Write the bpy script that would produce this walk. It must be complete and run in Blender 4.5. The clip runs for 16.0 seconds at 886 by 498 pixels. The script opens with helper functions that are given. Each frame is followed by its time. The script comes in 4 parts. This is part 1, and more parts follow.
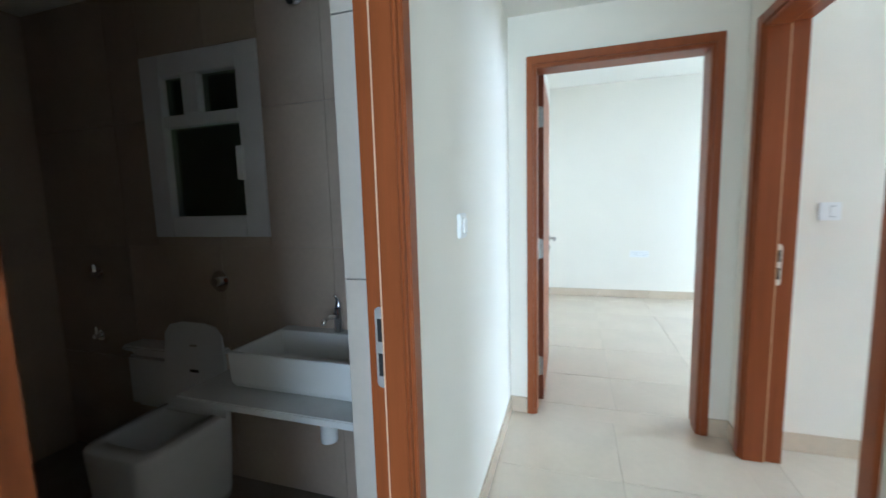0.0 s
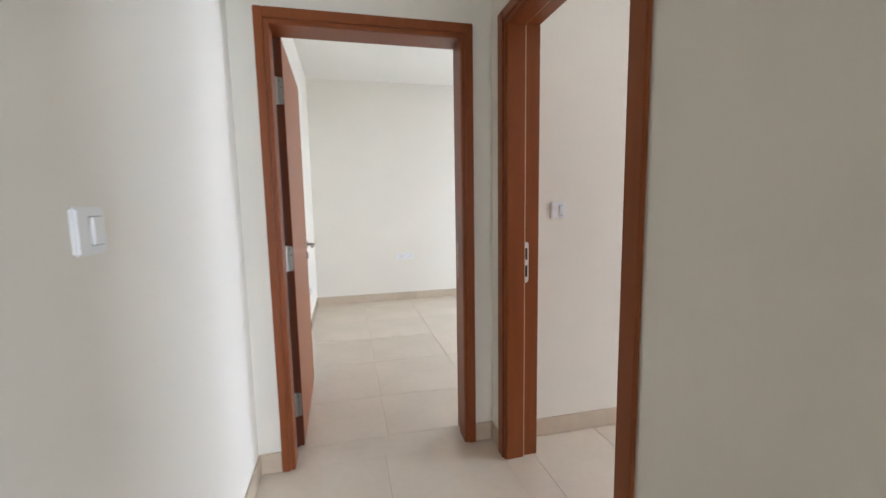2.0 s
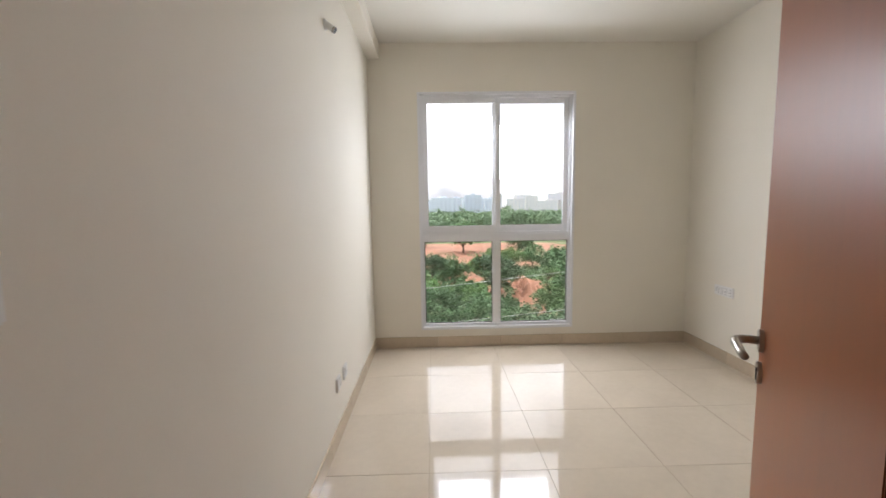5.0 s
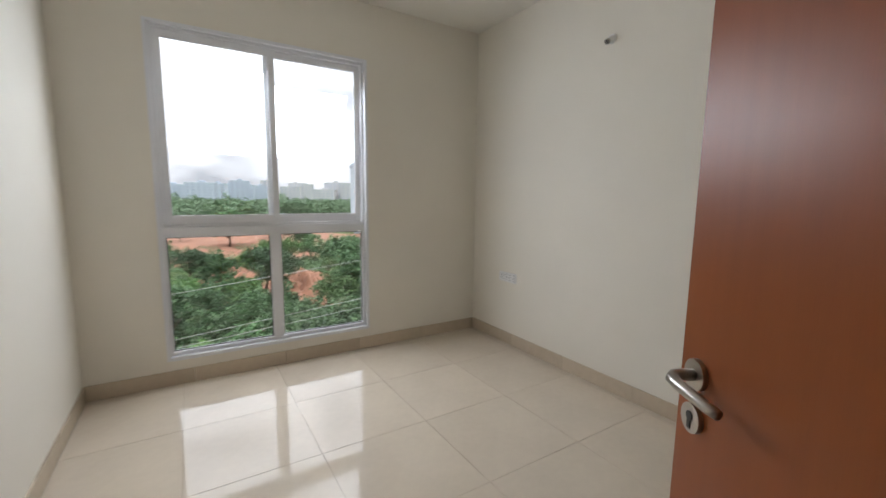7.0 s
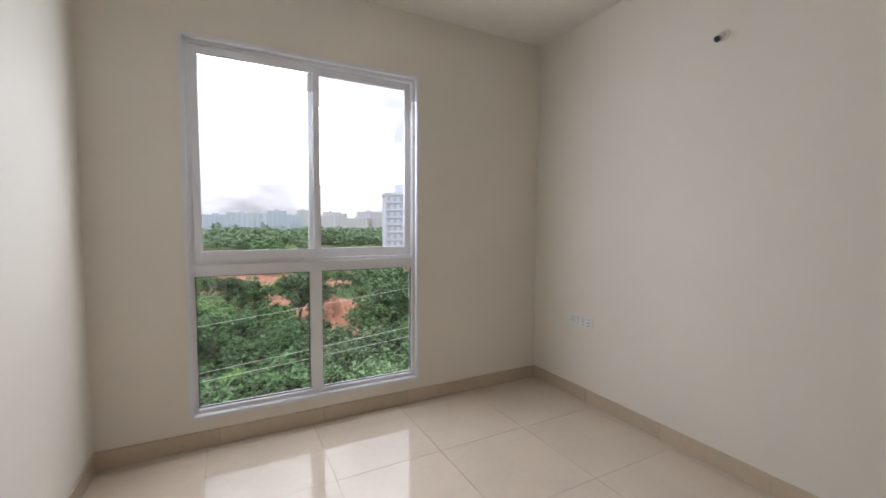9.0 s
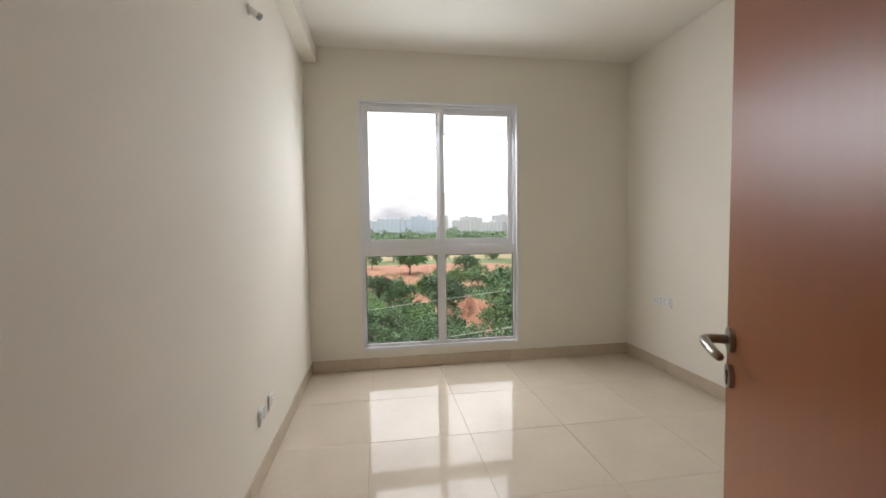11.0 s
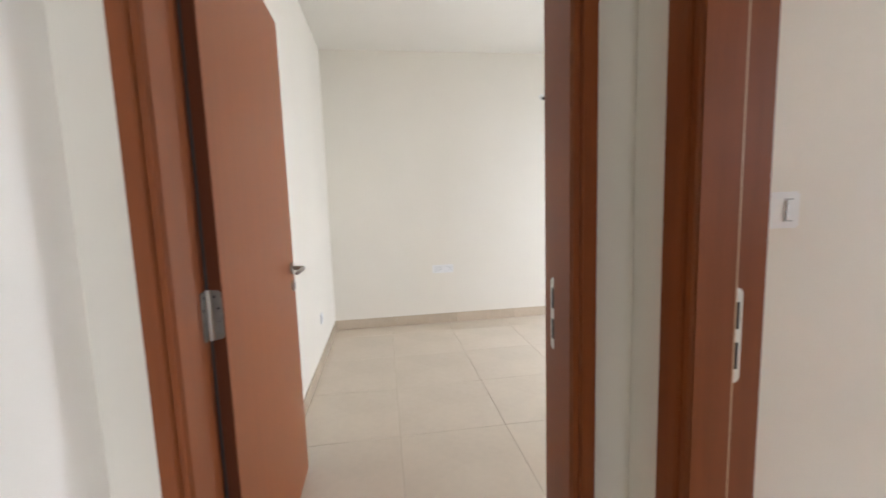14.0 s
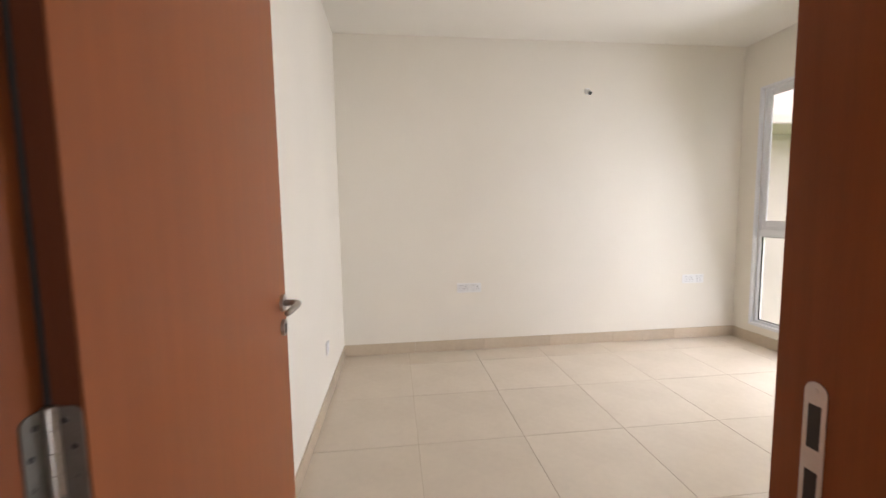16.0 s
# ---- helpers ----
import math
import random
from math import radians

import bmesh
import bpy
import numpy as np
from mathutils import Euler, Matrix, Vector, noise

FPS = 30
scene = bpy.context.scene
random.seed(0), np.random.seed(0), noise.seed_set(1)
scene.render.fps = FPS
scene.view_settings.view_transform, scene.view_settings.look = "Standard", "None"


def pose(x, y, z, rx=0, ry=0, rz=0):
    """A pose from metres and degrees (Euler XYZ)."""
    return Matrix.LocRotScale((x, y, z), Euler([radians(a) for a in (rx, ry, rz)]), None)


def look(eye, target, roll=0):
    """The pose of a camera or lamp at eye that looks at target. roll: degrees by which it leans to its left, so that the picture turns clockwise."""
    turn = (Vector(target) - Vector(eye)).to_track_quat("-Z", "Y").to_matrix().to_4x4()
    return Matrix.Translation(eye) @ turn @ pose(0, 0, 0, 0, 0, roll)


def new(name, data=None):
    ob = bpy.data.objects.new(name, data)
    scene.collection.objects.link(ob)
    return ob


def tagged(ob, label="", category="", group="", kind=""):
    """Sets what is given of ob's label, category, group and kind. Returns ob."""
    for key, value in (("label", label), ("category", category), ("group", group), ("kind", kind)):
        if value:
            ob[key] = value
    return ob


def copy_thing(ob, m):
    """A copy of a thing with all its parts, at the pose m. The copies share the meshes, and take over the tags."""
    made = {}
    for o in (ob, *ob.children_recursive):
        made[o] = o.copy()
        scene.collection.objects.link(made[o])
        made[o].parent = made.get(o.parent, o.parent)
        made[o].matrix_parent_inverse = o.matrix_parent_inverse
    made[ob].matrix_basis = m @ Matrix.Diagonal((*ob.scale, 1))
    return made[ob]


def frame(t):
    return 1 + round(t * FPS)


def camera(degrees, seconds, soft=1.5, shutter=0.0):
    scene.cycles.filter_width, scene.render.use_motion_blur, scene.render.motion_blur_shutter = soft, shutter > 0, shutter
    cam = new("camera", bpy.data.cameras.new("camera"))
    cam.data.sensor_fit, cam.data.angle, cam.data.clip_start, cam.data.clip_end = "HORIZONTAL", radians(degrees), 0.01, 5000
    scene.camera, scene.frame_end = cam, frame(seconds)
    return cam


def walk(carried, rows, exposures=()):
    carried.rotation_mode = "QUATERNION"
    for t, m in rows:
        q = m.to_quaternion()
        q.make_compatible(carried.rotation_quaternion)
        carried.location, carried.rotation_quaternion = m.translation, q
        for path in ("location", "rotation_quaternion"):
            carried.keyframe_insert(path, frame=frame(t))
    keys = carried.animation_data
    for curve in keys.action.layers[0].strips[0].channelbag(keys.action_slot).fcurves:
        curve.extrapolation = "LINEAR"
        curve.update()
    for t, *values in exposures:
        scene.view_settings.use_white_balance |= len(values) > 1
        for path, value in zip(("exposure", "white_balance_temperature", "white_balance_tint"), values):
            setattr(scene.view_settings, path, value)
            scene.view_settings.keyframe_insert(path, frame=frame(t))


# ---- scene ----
cam = camera(94.8, 16.0, shutter=0.25)
PATH = [
    (0, (0.364, -2.465, 1.326), (-0.242, -0.572, 1.098), -1.6),
    (0.5, (0.356, -2.647, 1.312), (0.24, -0.663, 1.091), -1.4),
    (1, (0.395, -2.611, 1.289), (0.502, -0.633, 1.013), -1.1),
    (1.5, (0.477, -2.324, 1.291), (0.703, -0.353, 1.043), -1.0),
    (2, (0.454, -1.981, 1.286), (0.911, -0.048, 1.056), -1.0),
    (2.5, (0.452, -1.664, 1.297), (1.196, 0.181, 1.09), -1.3),
    (3, (0.566, -1.331, 1.294), (1.632, 0.35, 1.095), -1.1),
    (3.5, (0.616, -1.057, 1.337), (2.031, 0.338, 1.102), -2.9),
    (4, (0.749, -0.781, 1.333), (2.486, 0.187, 1.116), -2.8),
    (4.5, (0.917, -0.64, 1.352), (2.857, -0.204, 1.142), -2.6),
    (4.7, (0.971, -0.608, 1.344), (2.95, -0.399, 1.139), -1.8),
    (6.8, (1.546, -0.654, 1.307), (3.327, -1.518, 1.021), 0.3),
    (7, (1.63, -0.661, 1.302), (3.311, -1.714, 1.044), 0.7),
    (7.5, (1.779, -0.626, 1.349), (3.232, -1.996, 1.234), 1.3),
    (8, (1.938, -0.703, 1.353), (3.349, -2.119, 1.333), 0.9),
    (8.5, (2.126, -0.723, 1.36), (3.656, -2.009, 1.304), 0.3),
    (9, (2.135, -0.707, 1.319), (3.901, -1.638, 1.195), 0.3),
    (9.2, (2.102, -0.65, 1.253), (3.918, -1.479, 1.13), 0.5),
    (11.3, (1.108, -0.643, 1.252), (3.086, -0.901, 1.107), -0.8),
    (11.5, (1.061, -0.582, 1.298), (3.038, -0.818, 1.105), -0.6),
    (12, (0.918, -0.574, 1.277), (2.905, -0.633, 1.052), -0.8),
    (12.5, (0.843, -0.67, 1.277), (2.771, -0.191, 1.043), -1.1),
    (13, (0.745, -0.759, 1.274), (2.321, 0.444, 1.015), -1.7),
    (13.5, (0.672, -0.758, 1.271), (1.595, 1.001, 1.044), -1.8),
    (14, (0.597, -0.892, 1.275), (0.879, 1.075, 1.051), -1.9),
    (14.5, (0.552, -0.9, 1.28), (0.54, 1.088, 1.056), -1.6),
    (15, (0.508, -0.751, 1.299), (0.516, 1.236, 1.078), -1.1),
    (15.5, (0.487, -0.542, 1.278), (0.581, 1.444, 1.059), -1.1),
    (16, (0.533, -0.295, 1.282), (0.765, 1.683, 1.099), -0.9),
]
EXPOSURE = [(0.0, 1.25, 4950, 1), (0.5, 1.24, 5450, 13), (1.0, 1.18, 5700, 13), (1.5, 1.05, 5800, 12), (2.0, 0.83, 5700, 13), (2.5, 0.75, 6050, 15), (3.0, 0.6, 6000, 14),
            (3.5, 0.37, 6050, 15), (4.0, 0.12, 6200, 20), (4.5, 0.0, 6350, 17), (7.0, -0.5, 6100, 12), (7.5, -0.3, 6650, 15), (8.0, -0.35, 6350, 16), (8.5, -0.37, 6250, 17), (9.0, -0.5, 6150, 17),
            (11.5, -0.22, 6550, 13), (12.0, -0.03, 6600, 13), (12.5, -0.02, 6600, 13), (13.0, -0.2, 6850, 18), (13.5, 0.25, 6300, 13), (14.0, 0.68, 6050, 15), (14.5, 0.68, 6200, 17), (15.5, 0.5, 6550, 18),
            (16.0, 0.48, 6500, 19)]
walk(cam, [(t, look(eye, target, roll)) for t, eye, target, roll in PATH], EXPOSURE)

# ---------------------------------------------------------------- world, sun
world = bpy.data.worlds.new("sky")
scene.world = world
world.use_nodes = True
wn, wl = world.node_tree.nodes, world.node_tree.links
wn.clear()
sky = wn.new("ShaderNodeTexSky")
sky.sky_type = "NISHITA"
sky.sun_disc = False
sky.sun_elevation, sky.sun_rotation = radians(52), radians(150)
sky.dust_density, sky.air_density = 3.0, 1.0
w_sky = wn.new("ShaderNodeBackground")
w_sky.inputs["Strength"].default_value = 0.12
w_cloud = wn.new("ShaderNodeBackground")
w_tex = wn.new("ShaderNodeTexCoord")
w_map = wn.new("ShaderNodeMapping")
w_map.inputs["Scale"].default_value = (2.2, 2.2, 6.0)
w_noise = wn.new("ShaderNodeTexNoise")
w_noise.inputs["Scale"].default_value, w_noise.inputs["Detail"].default_value = 2.2, 6
w_ramp = wn.new("ShaderNodeValToRGB")
w_ramp.color_ramp.elements[0].position, w_ramp.color_ramp.elements[0].color = 0.36, (0.46, 0.47, 0.49, 1)
w_ramp.color_ramp.elements[1].position, w_ramp.color_ramp.elements[1].color = 0.60, (1.0, 1.0, 1.0, 1)
w_mix, w_out = wn.new("ShaderNodeMixShader"), wn.new("ShaderNodeOutputWorld")
w_mix.inputs[0].default_value = 0.86
wl.new(w_tex.outputs["Generated"], w_map.inputs["Vector"])
wl.new(w_map.outputs["Vector"], w_noise.inputs["Vector"])
wl.new(w_noise.outputs["Fac"], w_ramp.inputs["Fac"])
wl.new(w_ramp.outputs["Color"], w_cloud.inputs["Color"])
wl.new(sky.outputs["Color"], w_sky.inputs["Color"])
wl.new(w_sky.outputs[0], w_mix.inputs[1])
wl.new(w_cloud.outputs[0], w_mix.inputs[2])
wl.new(w_mix.outputs[0], w_out.inputs[0])
# an overcast sky is about three times as bright overhead as at the horizon
w_sep, w_high = wn.new("ShaderNodeSeparateXYZ"), wn.new("ShaderNodeMapRange")
w_high.inputs["To Min"].default_value, w_high.inputs["To Max"].default_value = 2.1, 6.6
w_norm = wn.new("ShaderNodeVectorMath")
w_norm.operation = "NORMALIZE"
wl.new(w_tex.outputs["Generated"], w_norm.inputs[0])
wl.new(w_norm.outputs["Vector"], w_sep.inputs[0])
wl.new(w_sep.outputs["Z"], w_high.inputs["Value"])
wl.new(w_high.outputs[0], w_cloud.inputs["Strength"])

sun_data = bpy.data.lights.new("sun", "SUN")
sun_data.energy, sun_data.angle, sun_data.color = 1.1, radians(14), (1.0, 0.96, 0.9)
sun = new("sun", sun_data)
sun.matrix_world = look((0, 0, 20), (0.5 * 20 * 0.8, 0.2 * 20, -0.2), 0)


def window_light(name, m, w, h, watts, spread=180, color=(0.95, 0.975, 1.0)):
    """An area lamp that stands in for daylight through an opening."""
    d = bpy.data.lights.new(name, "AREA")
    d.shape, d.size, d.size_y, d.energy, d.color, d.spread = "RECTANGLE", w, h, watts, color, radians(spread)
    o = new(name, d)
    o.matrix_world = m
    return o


# side bedroom window: lamps stand in for the sky; unseen strip added at head
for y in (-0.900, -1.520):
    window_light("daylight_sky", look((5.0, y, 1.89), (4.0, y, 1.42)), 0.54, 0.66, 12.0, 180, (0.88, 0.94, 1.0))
window_light("head_fill_lamp", look((4.985, -1.21, 2.338), (4.985 - 0.85, -1.21, 2.338 - 1.0)), 1.30, 0.085, 10, 120)
# far bedroom window, and an unseen balcony opening added behind to light the hall
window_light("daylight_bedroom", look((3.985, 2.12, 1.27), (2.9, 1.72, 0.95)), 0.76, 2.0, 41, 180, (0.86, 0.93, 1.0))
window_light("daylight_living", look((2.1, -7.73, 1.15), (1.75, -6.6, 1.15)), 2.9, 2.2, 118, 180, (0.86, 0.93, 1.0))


# ---------------------------------------------------------------- materials
def material(name, base, rough=0.5, metal=0.0, vary=0.08, scale=6.0, fine=120.0, bump=0.02, bump_scale=None,
             spec=0.5, stretch=(1, 1, 1), piece=0.0, dark=None, coat=0.0, rvar=0.15):
    """A painted, tiled or worn surface: two scales of colour variation, roughness variation and a fine relief."""
    m = bpy.data.materials.new(name)
    m.use_nodes = True
    n, l = m.node_tree.nodes, m.node_tree.links
    b = n["Principled BSDF"]
    b.inputs["Metallic"].default_value = metal
    b.inputs["Specular IOR Level"].default_value = spec
    b.inputs["Coat Weight"].default_value = coat
    b.inputs["Coat Roughness"].default_value = 0.1
    tc, mp = n.new("ShaderNodeTexCoord"), n.new("ShaderNodeMapping")
    mp.inputs["Scale"].default_value = stretch
    l.new(tc.outputs["Object"], mp.inputs["Vector"])
    big, small = n.new("ShaderNodeTexNoise"), n.new("ShaderNodeTexNoise")
    big.inputs["Scale"].default_value, big.inputs["Detail"].default_value = scale, 4
    small.inputs["Scale"].default_value, small.inputs["Detail"].default_value = fine, 3
    l.new(mp.outputs["Vector"], big.inputs["Vector"])
    l.new(mp.outputs["Vector"], small.inputs["Vector"])
    add = n.new("ShaderNodeMath")
    add.operation = "MULTIPLY_ADD"
    add.inputs[1].default_value = 0.4
    l.new(small.outputs["Fac"], add.inputs[0])
    l.new(big.outputs["Fac"], add.inputs[2])
    ramp = n.new("ShaderNodeValToRGB")
    lo = dark or tuple(c * (1 - vary) for c in base)
    hi = tuple(min(1, c * (1 + vary)) for c in base)
    ramp.color_ramp.elements[0].position, ramp.color_ramp.elements[0].color = 0.45, (*lo, 1)
    ramp.color_ramp.elements[1].position, ramp.color_ramp.elements[1].color = 0.95, (*hi, 1)
    l.new(add.outputs[0], ramp.inputs["Fac"])
    colour = ramp.outputs["Color"]
    if piece:
        info, hsv, mul = n.new("ShaderNodeObjectInfo"), n.new("ShaderNodeHueSaturation"), n.new("ShaderNodeMapRange")
        mul.inputs["To Min"].default_value, mul.inputs["To Max"].default_value = 1 - piece, 1 + piece
        l.new(info.outputs["Random"], mul.inputs["Value"])
        l.new(mul.outputs[0], hsv.inputs["Value"])
        l.new(colour, hsv.inputs["Color"])
        colour = hsv.outputs["Color"]
    l.new(colour, b.inputs["Base Color"])
    rr = n.new("ShaderNodeMapRange")
    rr.inputs["To Min"].default_value, rr.inputs["To Max"].default_value = rough * (1 - rvar), min(1, rough * (1 + rvar))
    l.new(big.outputs["Fac"], rr.inputs["Value"])
    l.new(rr.outputs[0], b.inputs["Roughness"])
    if bump:
        bp, bn = n.new("ShaderNodeBump"), n.new("ShaderNodeTexNoise")
        bn.inputs["Scale"].default_value, bn.inputs["Detail"].default_value = bump_scale or fine, 4
        l.new(mp.outputs["Vector"], bn.inputs["Vector"])
        bp.inputs["Strength"].default_value, bp.inputs["Distance"].default_value = bump, 0.01
        l.new(bn.outputs["Fac"], bp.inputs["Height"])
        l.new(bp.outputs["Normal"], b.inputs["Normal"])
    return m


def glass_material(name, tint, rough=0.0):
    m = bpy.data.materials.new(name)
    m.use_nodes = True
    b = m.node_tree.nodes["Principled BSDF"]
    b.inputs["Base Color"].default_value = (*tint, 1)
    b.inputs["Transmission Weight"].default_value = 1.0
    b.inputs["Roughness"].default_value, b.inputs["IOR"].default_value = rough, 1.45
    return m


PAINT = material("cream_white_wall_paint", (0.82, 0.772, 0.68), 0.75, spec=0.2, vary=0.025, scale=1.3, fine=260, bump=0.05, bump_scale=180)
CEILING = material("white_ceiling_paint", (0.82, 0.785, 0.71), 0.7, vary=0.02, scale=1.0, fine=200, bump=0.04)
WOOD = material("orange_brown_wood_laminate", (0.235, 0.064, 0.017), 0.36, spec=0.3, vary=0.10, scale=4, fine=40, bump=0.015, stretch=(9, 9, 0.55), bump_scale=40)
WOOD_LEAF = material("brown_veneer_door_face", (0.295, 0.082, 0.0215), 0.35, rvar=0.02, spec=0.22, vary=0.06, scale=3, fine=50, bump=0.0, stretch=(10, 10, 0.4), bump_scale=50)
SATIN = material("satin_zinc_plate", (0.72, 0.71, 0.68), 0.42, metal=0.85, vary=0.05, scale=40, bump=0.0)
# brown door edge, its shade put into the darker colour
SHADED_LIPPING = material("shaded_brown_door_edge", (0.105, 0.030, 0.012), 0.7, spec=0.12, vary=0.12, scale=6, fine=50, bump=0.02, stretch=(6, 6, 0.5))
SEAL = material("pale_beige_seal_strip", (0.62, 0.40, 0.25), 0.6, vary=0.05)
TILE = material("polished_beige_vitrified_tile", (0.63, 0.542, 0.43), 0.06, vary=0.06, scale=2.4, fine=24, bump=0.006, bump_scale=3.0, spec=0.9, piece=0.02)
GROUT = material("dark_beige_grout", (0.36, 0.30, 0.225), 0.85, vary=0.15, scale=9)
SKIRT = material("beige_tile_skirting", (0.58, 0.475, 0.355), 0.12, vary=0.08, scale=3, fine=30, bump=0.01, piece=0.04)
UPVC = material("white_upvc_window_profile", (0.80, 0.80, 0.82), 0.3, vary=0.02, scale=4, fine=80, bump=0.01)
PLASTIC = material("white_switch_plastic", (0.83, 0.82, 0.80), 0.32, vary=0.02, scale=20, bump=0.0)
GAP = material("grey_painted_gap_shade", (0.38, 0.37, 0.36), 0.6, vary=0.05, bump=0.0)
# black for plastic, and for shade in holes, slots and the hinge gap
DARK = material("black_plastic_and_shade", (0.025, 0.022, 0.02), 0.5, vary=0.2, bump=0.0)
# dull steel, darkened further for the shade the hinge plates stand in
HINGE = material("dull_shaded_steel_hinge", (0.21, 0.195, 0.17), 0.42, metal=0.8, vary=0.12, scale=40, fine=300, bump=0.02)
STEEL = material("brushed_stainless_steel", (0.42, 0.385, 0.345), 0.3, metal=1.0, vary=0.06, scale=30, fine=300, bump=0.02, stretch=(1, 1, 12))
CHROME = material("chrome_plated_brass", (0.75, 0.75, 0.76), 0.1, metal=1.0, vary=0.03, scale=20, bump=0.0)
BATHTILE = material("grey_brown_bathroom_tile", (0.47, 0.375, 0.295), 0.35, vary=0.10, scale=3, fine=40, bump=0.03, piece=0.05)
REVEALTILE = material("pale_grey_reveal_tile", (0.43, 0.385, 0.335), 0.3, vary=0.06, scale=4, fine=50, bump=0.02, piece=0.03)
BATHFLOOR = material("dark_grey_bathroom_floor", (0.24, 0.20, 0.165), 0.4, vary=0.15, scale=5, fine=50, bump=0.05)
CERAMIC = material("white_glazed_ceramic", (0.80, 0.79, 0.77), 0.1, vary=0.015, scale=6, bump=0.0, coat=0.4)
COUNTER = material("white_stone_counter", (0.72, 0.71, 0.69), 0.22, vary=0.05, scale=8, fine=60, bump=0.01)
GLASS = glass_material("clear_window_glass", (0.985, 0.995, 0.99))
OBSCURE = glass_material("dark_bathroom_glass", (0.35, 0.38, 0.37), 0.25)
CONCRETE = material("weathered_exterior_render", (0.50, 0.44, 0.40), 0.85, vary=0.12, scale=1.2, fine=30, bump=0.15)
# near black: the gloom of the unlit shaft is put into the colour
SHAFT = material("shade_black_shaft_wall", (0.07, 0.065, 0.06), 0.9, vary=0.2, scale=2, fine=30, bump=0.1)


# ---------------------------------------------------------------- mesh helpers
def box(bm, lo, hi, bevel=0.0):
    """Adds a box between two corners, with its edges bevelled."""
    made = bmesh.ops.create_cube(bm, size=1.0)["verts"]
    for v in made:
        v.co = Vector([lo[i] + (hi[i] - lo[i]) * (v.co[i] + 0.5) for i in range(3)])
    if bevel:
        edges = list({e for v in made for e in v.link_edges})
        bmesh.ops.bevel(bm, geom=edges, offset=bevel, segments=2, affect="EDGES", clamp_overlap=True)
    return bm


def rod(bm, a, b, r1, r2=None, seg=20):
    """Adds a closed round bar from a to b."""
    a, b = Vector(a), Vector(b)
    d = b - a
    m = Matrix.Translation((a + b) / 2) @ d.to_track_quat("Z", "Y").to_matrix().to_4x4()
    bmesh.ops.create_cone(bm, cap_ends=True, segments=seg, radius1=r1, radius2=r1 if r2 is None else r2, depth=d.length, matrix=m)
    return bm


def tube(bm, points, radii, seg=14):
    """Adds a closed tube along points."""
    pts = [Vector(p) for p in points]
    rings = []
    side = None
    for i, p in enumerate(pts):
        d = (pts[min(i + 1, len(pts) - 1)] - pts[max(i - 1, 0)]).normalized()
        if side is None:
            side = d.orthogonal().normalized()
        side = (side - d * side.dot(d)).normalized()
        up = d.cross(side)
        r = radii[i] if isinstance(radii, (list, tuple)) else radii
        rings.append([bm.verts.new(p + r * (math.cos(a) * side + math.sin(a) * up)) for a in (2 * math.pi * k / seg for k in range(seg))])
    for a, b in zip(rings, rings[1:]):
        for k in range(seg):
            bm.faces.new((a[k], a[(k + 1) % seg], b[(k + 1) % seg], b[k]))
    bm.faces.new(rings[0][::-1])
    bm.faces.new(rings[-1])
    return bm


def mesh_of(name, bm, mat, smooth=False):
    bmesh.ops.recalc_face_normals(bm, faces=bm.faces)
    me = bpy.data.meshes.new(name)
    bm.to_mesh(me)
    bm.free()
    for m in mat if isinstance(mat, (list, tuple)) else (mat,):
        me.materials.append(m)
    if smooth:
        me.polygons.foreach_set("use_smooth", [True] * len(me.polygons))
    return me


def part(name, bm, mat, parent=None, label="", smooth=False, at=None):
    """Links a bmesh as one mesh object under a thing or a part."""
    ob = new(name, mesh_of(name, bm, mat, smooth))
    if at is not None:
        ob.matrix_basis = at
    if parent is not None:
        ob.parent = parent
    if label:
        ob["label"] = label
    return ob


def block(name, lo, hi, mat, bevel=0.0, parent=None, label=""):
    return part(name, box(bmesh.new(), lo, hi, bevel), mat, parent, label)


def structure(name, lo, hi, mat, label, category, bevel=0.0):
    return tagged(block(name, lo, hi, mat, bevel), label, category, kind="structure")


def pierced(name, lo, hi, holes, mat, label, axis):
    """A wall between two corners that runs along axis, with rectangular holes (a0, a1, z0, z1) right through it."""
    bm = bmesh.new()
    cuts = sorted({lo[axis], hi[axis], *(v for h in holes for v in h[:2])})
    for a0, a1 in zip(cuts, cuts[1:]):
        levels = [(lo[2], hi[2])]
        for h0, h1, z0, z1 in holes:
            if h0 <= a0 + 1e-6 and a1 <= h1 + 1e-6:
                levels = [s for lv in levels for s in ((lv[0], z0), (z1, lv[1])) if s[1] - s[0] > 1e-4]
        for z0, z1 in levels:
            p, q = list(lo), list(hi)
            p[axis], q[axis], p[2], q[2] = a0, a1, z0, z1
            box(bm, p, q)
    return tagged(part(name, bm, mat), label, "wall", kind="structure")


# ---------------------------------------------------------------- the plan
HALL_W, HALL_H, ROOM_H, TOP = 1.185, 2.36, 2.785, 3.05
A_X0, A_X1, A_Y0, A_Y1 = 0.055, 3.875, 0.165, 3.345          # far bedroom
B_X0, B_X1, B_Y0, B_Y1 = 1.335, 4.835, -3.03, -0.047          # side bedroom
BATH_X0, BATH_Y1 = -2.40, -0.97                               # bathroom
LIV_Y = -3.36                                                 # where the hall opens behind
DOOR_W, DOOR_TOP, CASE = 0.862, 2.064, 0.058
DOOR_A, DOOR_B, DOOR_C, BATH_W = 0.594, -0.612, -1.969, 0.658
DOOR_BW = 0.822
WIN_B = (-1.915, -0.505, 0.185, 2.345)
WIN_A = (1.735, 3.145, 0.185, 2.345)
GROUND = -10.5


def hole(mid, width, top=DOOR_TOP):
    return (mid - width / 2 - 0.04, mid + width / 2 + 0.04, -0.2, top + 0.04)


